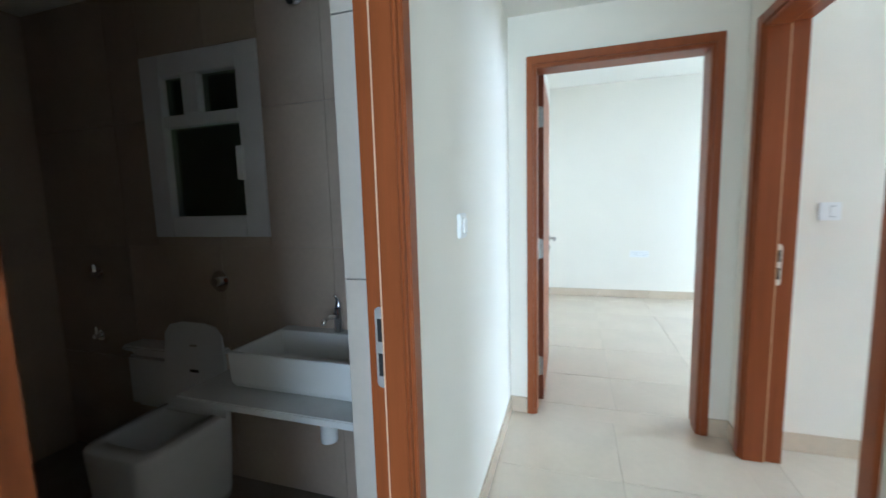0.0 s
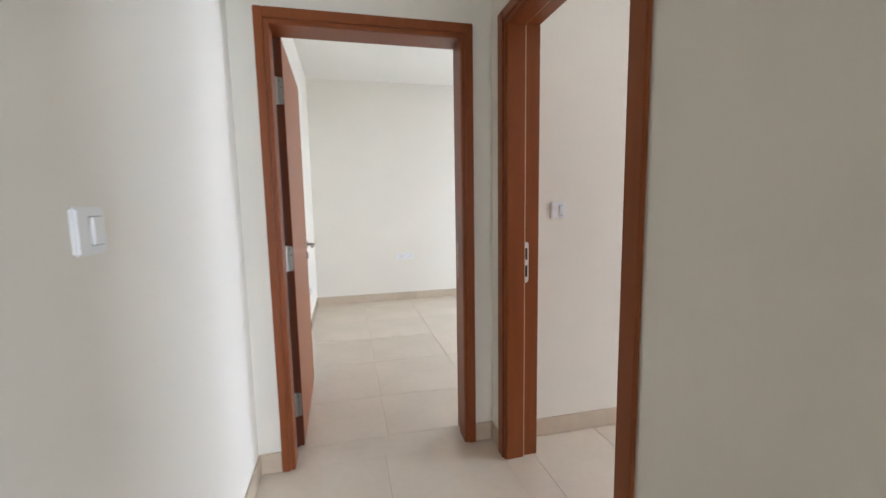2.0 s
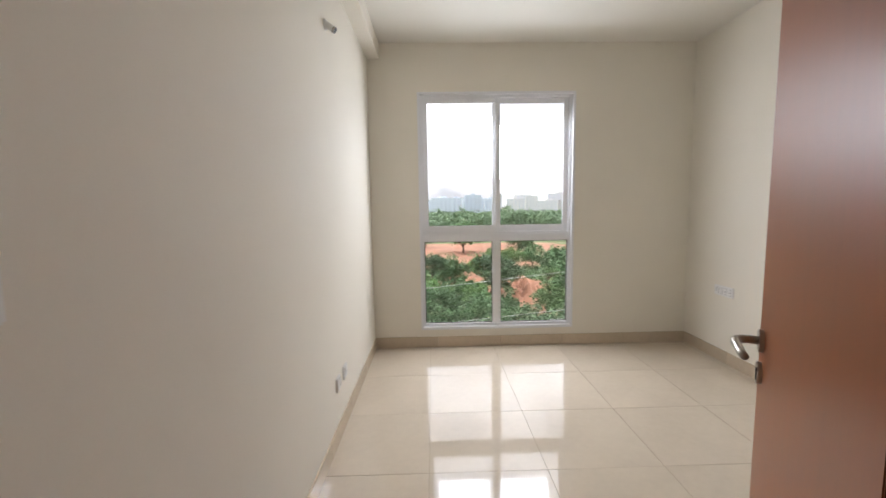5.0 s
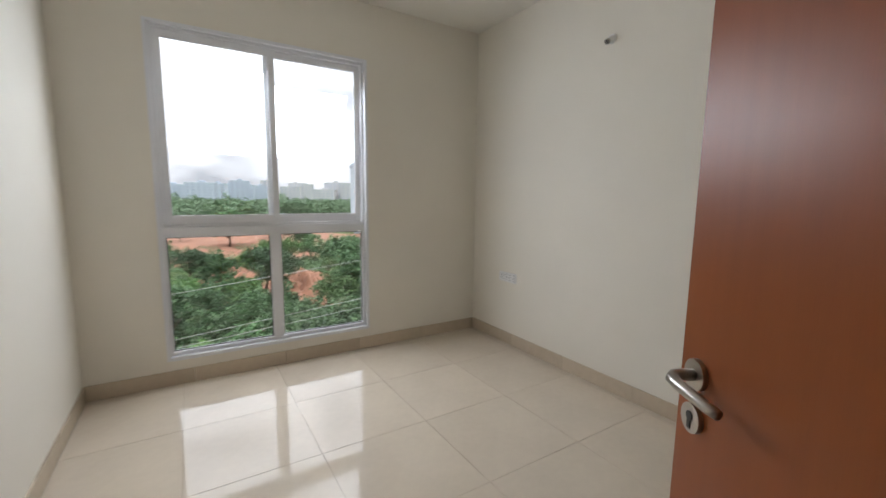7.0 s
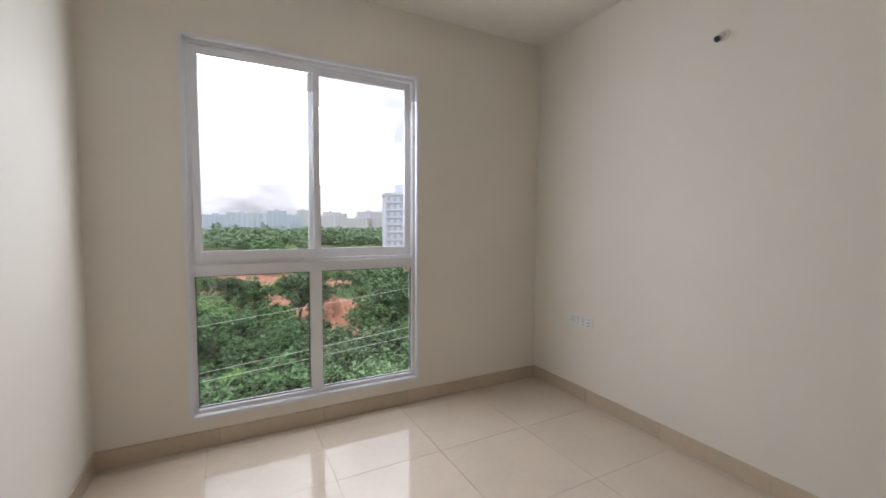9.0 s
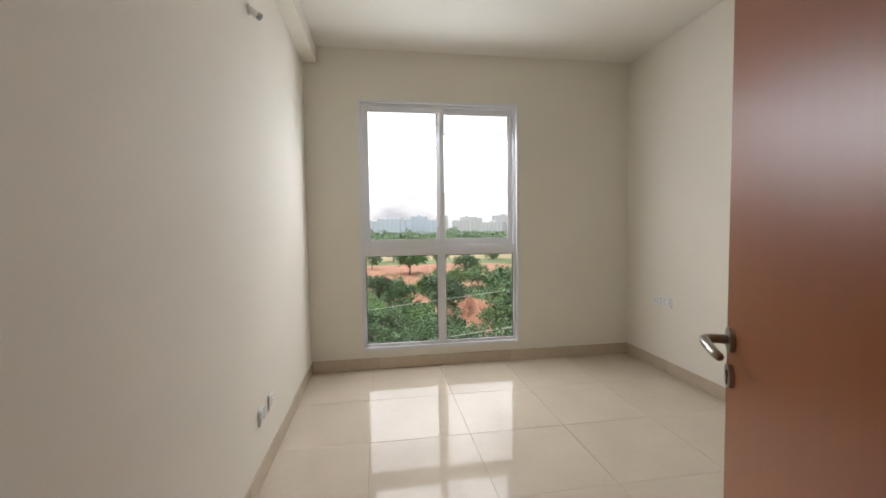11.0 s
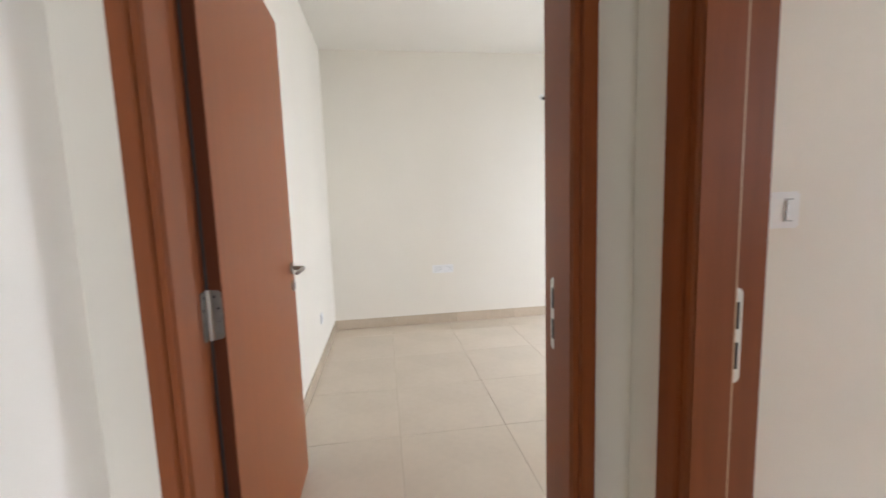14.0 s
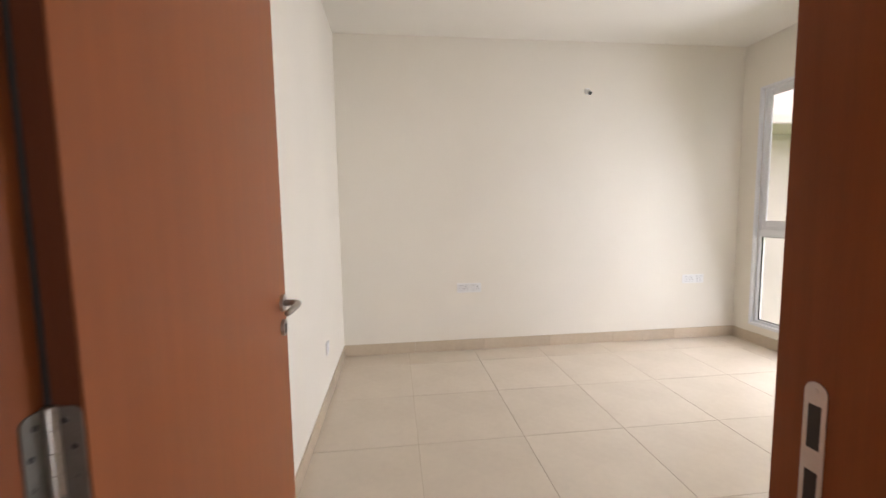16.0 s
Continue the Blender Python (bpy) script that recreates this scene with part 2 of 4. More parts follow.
# walls
pierced("wall_hall_left", (-0.155, LIV_Y, -0.2), (0, 0, TOP), [hole(DOOR_C, BATH_W)], PAINT, "cream white painted hallway wall beside the bathroom door", 1)
pierced("wall_hall_end", (-0.155, 0, -0.2), (1.335, A_Y0, TOP), [hole(DOOR_A, DOOR_W)], PAINT, "cream white painted wall at the end of the hallway", 0)
pierced("wall_hall_right", (HALL_W, LIV_Y, -0.2), (B_X0, 0, TOP), [hole(DOOR_B, DOOR_BW)], PAINT, "cream white painted hallway wall beside the side bedroom door", 1)
structure("wall_between_bedrooms", (1.335, B_Y1, -0.2), (B_X1 + 0.2, A_Y0, TOP), PAINT, "plain cream white wall between the two bedrooms", "wall")
pierced("wall_side_bedroom_window", (B_X1, B_Y0 - 0.15, -0.2), (B_X1 + 0.2, B_Y1, TOP), [(WIN_B[0] - 0.08, WIN_B[1] + 0.08, WIN_B[2] - 0.14, WIN_B[3] + 0.08)], PAINT, "cream white bedroom wall with a tall window", 1)
structure("wall_side_bedroom_far", (B_X0, B_Y0 - 0.15, -0.2), (B_X1, B_Y0, TOP), PAINT, "plain cream white bedroom wall with sockets", "wall")
structure("wall_far_bedroom_left", (A_X0 - 0.21, A_Y0, -0.2), (A_X0, A_Y1 + 0.15, TOP), PAINT, "plain cream white bedroom wall behind the open door", "wall")
structure("wall_far_bedroom_back", (A_X0, A_Y1, -0.2), (A_X1 + 0.2, A_Y1 + 0.15, TOP), PAINT, "plain cream white bedroom wall with two socket plates", "wall")
pierced("wall_far_bedroom_window", (A_X1, A_Y0, -0.2), (A_X1 + 0.2, A_Y1, TOP), [(WIN_A[0] - 0.08, WIN_A[1] + 0.08, WIN_A[2] - 0.14, WIN_A[3] + 0.08)], PAINT, "cream white bedroom wall with a tall window", 1)
# unseen living room, added with a wide opening that lets light into the hall
structure("wall_living_right", (4.0, LIV_Y - 4.3, -0.2), (4.15, LIV_Y, TOP), PAINT, "plain cream white living room wall", "wall")
structure("wall_living_left", (-3.0, LIV_Y - 4.3, -0.2), (-2.85, LIV_Y, TOP), PAINT, "plain cream white living room wall", "wall")
structure("wall_living_front", (-2.85, LIV_Y - 0.15, -0.2), (0.0, LIV_Y - 0.001, TOP), PAINT, "plain cream white living room wall", "wall")
structure("wall_living_corner", (HALL_W + 0.15, LIV_Y, -0.2), (4.15, LIV_Y + 0.15, TOP), PAINT, "plain cream white living room wall", "wall")
pierced("wall_living_back", (-3.0, LIV_Y - 4.45, -0.2), (4.15, LIV_Y - 4.3, TOP), [(0.6, 3.6, 0.0, 2.3)], PAINT, "unseen cream white living room wall with an opening added for light", 0)

# the inner leaf of the wall, closer round each window than the outer leaf
for n, x, w in (("side", B_X1, WIN_B), ("far", A_X1, WIN_A)):
    bm = bmesh.new()
    y0, y1, z0, z1 = w
    for lo, hi in (((y0 - 0.08, z0 - 0.14), (y0, z1 + 0.08)), ((y1, z0 - 0.14), (y1 + 0.08, z1 + 0.08)), ((y0, z0 - 0.14), (y1, z0)), ((y0, z1), (y1, z1 + 0.08))):
        box(bm, (x, lo[0], lo[1]), (x + 0.094, hi[0], hi[1]))
    tagged(part("wall_window_surround_" + n, bm, PAINT), "cream white plastered wall close round the tall window", "wall", kind="structure")

# ceilings
structure("ceiling_hall", (0, LIV_Y, HALL_H), (HALL_W, 0, TOP), CEILING, "lowered white painted hallway ceiling", "ceiling")
structure("ceiling_far_bedroom", (A_X0, A_Y0, ROOM_H), (A_X1, A_Y1, TOP), CEILING, "white painted bedroom ceiling", "ceiling")
structure("ceiling_side_bedroom", (B_X0, B_Y0, ROOM_H), (B_X1, B_Y1, TOP), CEILING, "white painted bedroom ceiling", "ceiling")
structure("ceiling_living", (-2.85, LIV_Y - 4.3, ROOM_H), (4.0, LIV_Y, TOP), CEILING, "white painted living room ceiling", "ceiling")
structure("ceiling_bathroom", (BATH_X0, -3.2, 2.35), (-0.155, BATH_Y1, TOP), CEILING, "dim white bathroom ceiling", "ceiling")
structure("beam_side_bedroom", (B_X0, -0.157, 2.65), (B_X1, B_Y1, ROOM_H), PAINT, "cream white painted ceiling beam along the wall", "beam")

# bathroom shell
WIN_C = (-1.594, -0.912, 1.195, 2.036)
pierced("wall_bathroom_window", (BATH_X0, BATH_Y1, -0.2), (-0.155, BATH_Y1 + 0.12, TOP), [WIN_C], BATHTILE, "grey brown tiled bathroom wall with a small window", 0)
structure("wall_bathroom_left", (BATH_X0 - 0.15, -3.2, -0.2), (BATH_X0, BATH_Y1 + 0.12, TOP), BATHTILE, "grey brown tiled bathroom wall", "wall")
structure("wall_bathroom_back", (BATH_X0 - 0.15, -3.35, -0.2), (-0.155, -3.2, TOP), BATHTILE, "grey brown tiled bathroom wall", "wall")
# shaft blacked out by its colour and closed by an unseen slab
structure("shaft", (BATH_X0, -0.25, -0.2), (-0.16, -0.12, TOP), SHAFT, "shaft wall behind the bathroom window, coloured near black for shade", "wall")
structure("shaft_side", (BATH_X0 - 0.15, BATH_Y1 + 0.12, -0.2), (BATH_X0, -0.12, TOP), SHAFT, "shaft side wall, coloured near black for shade", "wall")
structure("shaft_cover", (BATH_X0, BATH_Y1 + 0.12, TOP - 0.1), (-0.16, -0.25, TOP), SHAFT, "unseen near-black slab closing the shaft against daylight", "slab")
structure("floor_bathroom", (BATH_X0, -3.2, -0.2), (-0.155, BATH_Y1, -0.012), BATHFLOOR, "dark grey bathroom floor", "floor")


# ---------------------------------------------------------------- floors of single tiles
def tiled_floor(name, x0, x1, y0, y1, gx, gy, size, label):
    """A grout bed with single tiles on it, laid to a joint at (gx, gy)."""
    bed = structure(name, (x0, y0, -0.2), (x1, y1, -0.004), GROUT, label, "floor")
    joint = 0.0024
    shapes = {}

    def cuts(a0, a1, g):
        k = math.ceil((a0 - g) / size)
        c = [a0]
        while g + k * size < a1 - 0.02:
            if g + k * size > a0 + 0.02:
                c.append(g + k * size)
            k += 1
        return c + [a1]

    xs, ys = cuts(x0, x1, gx), cuts(y0, y1, gy)
    for u0, u1 in zip(xs, xs[1:]):
        for v0, v1 in zip(ys, ys[1:]):
            w, d = round(u1 - u0 - joint, 3), round(v1 - v0 - joint, 3)
            if (w, d) not in shapes:
                shapes[(w, d)] = mesh_of("floor_tile", box(bmesh.new(), (-w / 2, -d / 2, -0.006), (w / 2, d / 2, 0), 0.0005), TILE)
            t = new("floor_tile", shapes[(w, d)])
            t.parent = bed
            t.location = ((u0 + u1) / 2, (v0 + v1) / 2, random.uniform(-0.0003, 0.0003))
            t.rotation_euler = (random.uniform(-0.0006, 0.0006), random.uniform(-0.0006, 0.0006), 0)
    return bed


tiled_floor("floor_hall", 0, HALL_W, LIV_Y, 0, 0.60, -0.535, 0.60, "glossy beige vitrified tiles on the hallway floor")
tiled_floor("floor_far_bedroom", A_X0, A_X1, A_Y0, A_Y1, 0.632, 1.250, 0.603, "glossy beige vitrified tiles on the bedroom floor")
tiled_floor("floor_side_bedroom", B_X0, B_X1, B_Y0, B_Y1, 2.967, -1.17, 0.60, "glossy beige vitrified tiles reflecting the tall window")
tiled_floor("floor_living", -2.85, 4.0, LIV_Y - 4.3, LIV_Y, 0.6, -0.535, 0.60, "glossy beige vitrified tiles on the living room floor")
# sills under the doors
structure("threshold_far_bedroom", (DOOR_A - 0.455, 0, -0.2), (DOOR_A + 0.455, A_Y0, -0.001), TILE, "beige tile strip in the bedroom doorway", "threshold")
structure("threshold_side_bedroom", (HALL_W, DOOR_B - 0.455, -0.2), (B_X0, DOOR_B + 0.455, -0.001), TILE, "beige tile strip in the bedroom doorway", "threshold")
structure("threshold_bathroom", (-0.155, DOOR_C - 0.36, -0.2), (0, DOOR_C + 0.36, 0.004), TILE, "beige stone strip in the bathroom doorway", "threshold")


# ---------------------------------------------------------------- skirting
def skirting(name, a, b, side, height=0.10):
    """A run of skirting tiles from a to b on the floor, proud of the wall towards side."""
    a, b = Vector((*a, 0)), Vector((*b, 0))
    run = tagged(new(name), "beige tile skirting along the foot of the wall", "skirting", kind="structure")
    d = b - a
    n = max(1, round(d.length / 0.6))
    step = d.length / n
    turn = math.atan2(d.y, d.x)
    me = mesh_of("skirting_tile", box(bmesh.new(), (0.0008, 0, 0.001), (step - 0.0008, 0.010, height), 0.0012), SKIRT)
    for k in range(n):
        t = new("skirting_tile", me)
        t.parent = run
        p = a + d * (k / n)
        t.matrix_basis = Matrix.Translation(p) @ Matrix.Rotation(turn, 4, "Z") @ (Matrix.Identity(4) if side > 0 else pose(step, 0, 0, 0, 0, 180))
    return run


oa = DOOR_W / 2 + CASE + 0.002
oc = BATH_W / 2 + 0.068
skirting("baseboard", (0, DOOR_C + oc), (0, -0.011), -1)
skirting("baseboard", (0, LIV_Y), (0, DOOR_C - oc), -1)
skirting("baseboard", (0.0, 0), (DOOR_A - oa, 0), -1)
skirting("baseboard", (DOOR_A + oa, 0), (HALL_W, 0), -1)
ob_ = DOOR_BW / 2 + 0.082
skirting("baseboard", (HALL_W, DOOR_B + ob_), (HALL_W, -0.011), 1)
skirting("baseboard", (HALL_W, LIV_Y), (HALL_W, DOOR_B - ob_), 1)
skirting("baseboard", (B_X0 + 0.03, B_Y1), (B_X1 - 0.011, B_Y1), -1)
skirting("baseboard", (B_X1, B_Y0), (B_X1, B_Y1), 1)
skirting("baseboard", (B_X0, B_Y0), (B_X1 - 0.011, B_Y0), 1)
skirting("baseboard", (A_X0, A_Y0 + 0.02), (A_X0, A_Y1 - 0.011), -1)
skirting("baseboard", (A_X0, A_Y1), (A_X1, A_Y1), -1)
skirting("baseboard", (A_X1, A_Y0), (A_X1, A_Y1 - 0.011), 1)


# ---------------------------------------------------------------- doors
def lever(leaf, x, y, z, out, to_hinge):
    """A lever handle with round roses on one face of a leaf; out: the way the face looks, to_hinge: the way the lever points."""
    bm = rod(bmesh.new(), (x, y, z), (x, y + out * 0.009, z), 0.027, seg=32)
    rose = part("handle_rose", bm, STEEL, leaf, "round brushed steel rose")
    arc = [(0, 0.005), (0, 0.030), (0.004, 0.044), (0.016, 0.053), (0.035, 0.055), (0.07, 0.053), (0.105, 0.049), (0.122, 0.045)]
    pts = [(x + to_hinge * u, y + out * v, z - 0.006 * (u / 0.12) ** 2) for u, v in arc]
    part("lever", tube(bmesh.new(), pts, [0.010, 0.010, 0.0105, 0.0105, 0.010, 0.0095, 0.009, 0.008]), STEEL, leaf, "curved brushed steel lever", smooth=True)
    bm = rod(bmesh.new(), (x, y, z - 0.078), (x, y + out * 0.009, z - 0.078), 0.026, seg=32)
    part("key_rose", bm, STEEL, leaf, "round brushed steel key rose")
    bm = rod(bmesh.new(), (x, y + out * 0.008, z - 0.074), (x, y + out * 0.0105, z - 0.074), 0.0085, seg=20)
    box(bm, (x - 0.0045, min(y + out * 0.008, y + out * 0.0105), z - 0.096), (x + 0.0045, max(y + out * 0.008, y + out * 0.0105), z - 0.076))
    part("keyhole", bm, DARK, leaf, "dark profile keyhole")
    return rose


def slab(bm, outline, x0, x1):
    """A flat plate: an outline in y and z, from x0 to x1."""
    n = len(outline)
    va = [bm.verts.new((x0, y, z)) for y, z in outline]
    vb = [bm.verts.new((x1, y, z)) for y, z in outline]
    bm.faces.new(va)
    bm.faces.new(vb[::-1])
    for i in range(n):
        bm.faces.new((va[i], vb[i], vb[(i + 1) % n], va[(i + 1) % n]))
    bmesh.ops.recalc_face_normals(bm, faces=bm.faces)
    return bm


def corner(y, z, r, a0):
    return [(y + r * math.cos(radians(a0 + k * 15)), z + r * math.sin(radians(a0 + k * 15))) for k in range(7)]


def hinge_leaf(name, parent, x, out, y_far, y_near, z, label):
    """A hinge plate on a face at x that looks along out: rounded outer corners, four screws with dark cross slots."""
    r = 0.010
    way = 1 if y_near > y_far else -1
    yc = y_far + way * r
    if way > 0:
        pts = corner(yc, z + 0.0625 - r, r, 90) + corner(yc, z - 0.0625 + r, r, 180)
    else:
        pts = corner(yc, z - 0.0625 + r, r, 270) + corner(yc, z + 0.0625 - r, r, 0)
    pts += [(y_near, z - 0.0625), (y_near, z + 0.0625)] if way > 0 else [(y_near, z + 0.0625), (y_near, z - 0.0625)]
    bm = slab(bmesh.new(), pts, x, x + out * 0.002)
    screws = [(y_far + way * (0.017 if k in (0, 3) else 0.009), z + dz) for k, dz in enumerate((-0.047, -0.017, 0.017, 0.047))]
    for y, zz in screws:
        rod(bm, (x + out * 0.0015, y, zz), (x + out * 0.0028, y, zz), 0.0042, 0.0034, seg=14)
    n = len(bm.faces)
    for y, zz in screws:
        for dy, dz in ((0.0021, 0.0006), (0.0006, 0.0021)):
            lo, hi = sorted((x + out * 0.0020, x + out * 0.0030))
            box(bm, (lo, y - dy, zz - dz), (hi, y + dy, zz + dz))
    p = part(name, bm, HINGE, parent, label)
    p.data.materials.append(DARK)
    for f in p.data.polygons[n:]:
        f.material_index = 1
    return p


def door(name, m, width, depth, hinge, angle, label, leaf_label, bath=False, CASE=CASE, leaf_w=None, seal=SEAL, strike=0.0125, strike_z=0.990):
    """A frame with casings, rebate, seal, strike plate and an open leaf. Local x runs along the wall, y into the room, the middle of the opening at 0.
    hinge: -1 or 1, the side on which the leaf hangs."""
    d = tagged(new(name), label, "door", kind="structure")
    d.matrix_basis = m
    h, top, stop = width / 2, DOOR_TOP, depth * 0.53
    reb = 0.012
    outer = h + CASE
    head = DOOR_TOP + 0.066
    for s, side in ((-1, "jamb"), (1, "jamb")):
        x = sorted((s * h, s * (h + 0.039)))
        part(side, box(bmesh.new(), (x[0], 0.0, 0), (x[1], stop, top + 0.039), 0.0015), WOOD, d)
        x = sorted((s * (h + reb), s * (h + 0.039)))
        part("rebate", box(bmesh.new(), (x[0], stop + 0.0005, 0), (x[1], depth, top + 0.039), 0.0012), WOOD, d)
        x = sorted((s * (h + 0.003), s * (h + reb)))
        if s != hinge:
            part("seal_strip", box(bmesh.new(), (x[0], stop, 0.002), (x[1], stop + 0.005, top), 0.0), seal, d, "seal strip in the rebate")
        # casing towards the hall: flat outer board, then a lower inner step
        x = sorted((s * (h + 0.020), s * outer))
        part("casing", box(bmesh.new(), (x[0], -0.017, 0), (x[1], -0.0005, head), 0.003), WOOD, d)
        x = sorted((s * (h + 0.002), s * (h + 0.020)))
        part("casing_step", box(bmesh.new(), (x[0], -0.008, 0), (x[1], -0.0005, top + 0.02), 0.002), WOOD, d)
        if not bath:
            x = sorted((s * (h + 0.024), s * outer))
            part("casing", box(bmesh.new(), (x[0], depth - 0.016, 0), (x[1], depth - 0.001, head), 0.003), WOOD, d)
    part("head", box(bmesh.new(), (-h, 0.0, top), (h, stop, top + 0.039), 0.0015), WOOD, d)
    part("head_rebate", box(bmesh.new(), (-h - 0.02, stop + 0.0005, top + reb), (h + 0.02, depth, top + 0.0385), 0.0012), WOOD, d)
    part("head_seal", box(bmesh.new(), (-h, stop, top + 0.004), (h, stop + 0.005, top + reb), 0.0), SEAL, d, "pale seal strip in the rebate")
    part("head_casing", box(bmesh.new(), (-h - 0.020, -0.0165, top + 0.020), (h + 0.020, -0.0005, head - 0.0005), 0.003), WOOD, d)
    part("head_casing_step", box(bmesh.new(), (-h - 0.002, -0.0075, top + 0.002), (h + 0.002, -0.0005, top + 0.020), 0.002), WOOD, d)
    if not bath:
        part("head_casing", box(bmesh.new(), (-h - 0.024, depth - 0.0155, top + 0.024), (h + 0.024, depth - 0.001, head), 0.003), WOOD, d)
    # strike plate on the closing side
    s = -hinge
    xs = s * (h + reb)
    bm = bmesh.new()
    face = sorted((xs, xs - s * 0.0016))
    y, zc, w = stop + strike, strike_z, 0.0135
    half = [(y + w * math.cos(radians(k * 15)), 0.085 + w * math.sin(radians(k * 15))) for k in range(13)]
    slab(bm, [(p, zc + q) for p, q in half] + [(y - w, zc + 0.070), (y + w, zc + 0.070)], face[0], face[1])
    slab(bm, [(p, zc - q) for p, q in half] + [(y - w, zc - 0.070), (y + w, zc - 0.070)], face[0], face[1])
    box(bm, (face[0], y - w, zc - 0.014), (face[1], y + w, zc + 0.014))
    for w0, w1 in ((-w, -0.0080), (0.0080, w)):
        for z0, z1 in ((-0.070, -0.014), (0.014, 0.070)):
            box(bm, (face[0], y + w0, zc + z0), (face[1], y + w1, zc + z1))
    for q in (-0.087, 0.087):
        rod(bm, (xs, y, zc + q), (xs - s * 0.0022, y, zc + q), 0.004, 0.0034, seg=14)
    plate = part("strike_plate", bm, SATIN, d, "satin steel strike plate with two slots")
    face = sorted((xs - s * 0.0002, xs - s * 0.0014))
    for z0, z1 in ((zc - 0.070, zc - 0.014), (zc + 0.014, zc + 0.070)):
        part("slot", box(bmesh.new(), (face[0], y - 0.0080, z0), (face[1], y + 0.0080, z1)), DARK, plate, "dark lock slot")
    # black strip added as the shade in the gap beside the hinges
    x = sorted((hinge * (h + 0.005), hinge * (h + 0.019)))
    part("hinge_gap_shade", box(bmesh.new(), (x[0], depth - 0.003, 0.003), (x[1], depth + 0.007, top + 0.008)), DARK, d, "dark strip standing in for the shade in the hinge gap")
    # leaf
    lw, th = leaf_w or width + 2 * reb - 0.004, 0.038
    px, py = hinge * (h + reb), depth + 0.0005
    leaf = new("leaf", mesh_of("leaf", box(bmesh.new(), sorted_lo((-hinge) * -0.003, (-hinge) * lw, -th, 0.0, 0.008), sorted_hi((-hinge) * -0.003, (-hinge) * lw, -th, 0.0, top + 0.014), 0.0015), WOOD_LEAF))
    # both upright edges take the brown that is darkened for shade
    leaf.data.materials.append(SHADED_LIPPING)
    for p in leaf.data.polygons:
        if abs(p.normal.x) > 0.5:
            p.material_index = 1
    leaf.parent = d
    leaf["label"] = leaf_label
    leaf.matrix_basis = Matrix.Translation((px, py, 0)) @ Matrix.Rotation(radians(-hinge * angle), 4, "Z")
    hx = (-hinge) * (lw - 0.052)
    lever(leaf, hx, 0.0, 1.005, 1, hinge)
    lever(leaf, hx, -th, 1.005, -1, hinge)
    for z in (0.24, 1.015, 1.83):
        bm = bmesh.new()
        for z0, z1 in ((-0.0625, -0.0385), (-0.0375, -0.0130), (-0.0120, 0.0120), (0.0130, 0.0375), (0.0385, 0.0625)):
            rod(bm, (hinge * 0.002, -0.005, z + z0), (hinge * 0.002, -0.005, z + z1), 0.0100, seg=24)
        rod(bm, (hinge * 0.002, -0.005, z - 0.064), (hinge * 0.002, -0.005, z + 0.064), 0.0085, seg=16)
        part("hinge_knuckle", bm, STEEL, leaf, "round steel hinge knuckle")
        hinge_leaf("hinge_plate", leaf, hinge * 0.0028, hinge, -0.036, 0.0, z, "steel hinge plate screwed to the door edge")
        hinge_leaf("frame_hinge_plate", d, hinge * (h + reb), -hinge, depth - 0.036, depth + 0.002, z, "steel hinge plate screwed to the frame")
    return d


def sorted_lo(x0, x1, y0, y1, z):
    return (min(x0, x1), min(y0, y1), z)


def sorted_hi(x0, x1, y0, y1, z):
    return (max(x0, x1), max(y0, y1), z)


door("door_1", pose(DOOR_A, 0, 0), DOOR_W, 0.180, -1, 91.0, "orange brown wooden door frame with its door wide open into the bedroom", "brown veneered door leaf swung open", seal=WOOD, strike=0.030, strike_z=0.970)
door("door_2", pose(HALL_W, DOOR_B, 0, 0, 0, -90), DOOR_BW, 0.165, 1, 123.0, "orange brown wooden door frame with its door wide open into the bedroom", "glossy brown veneered door leaf swung open", CASE=0.080, leaf_w=0.752)
door("door_3", pose(0, DOOR_C, 0, 0, 0, 90), BATH_W, 0.095, -1, 92.0, "orange brown wooden frame of the dark bathroom doorway", "brown veneered bathroom door leaf swung open", bath=True, CASE=0.066)

# tiled reveal behind the bathroom frame
reveal = tagged(new("bathroom_reveal"), "pale grey tiled edge of the bathroom doorway", "tile", kind="structure")
for y, s in ((DOOR_C + BATH_W / 2 + 0.042, -1), (DOOR_C - BATH_W / 2 - 0.042, 1)):
    for z0, z1 in ((0.004, 0.548), (0.551, 1.148), (1.151, 1.748), (1.751, 2.10)):
        part("tile", box(bmesh.new(), (-0.157, min(y, y + s * 0.02), z0), (-0.097, max(y, y + s * 0.02), z1), 0.001), REVEALTILE, reveal)


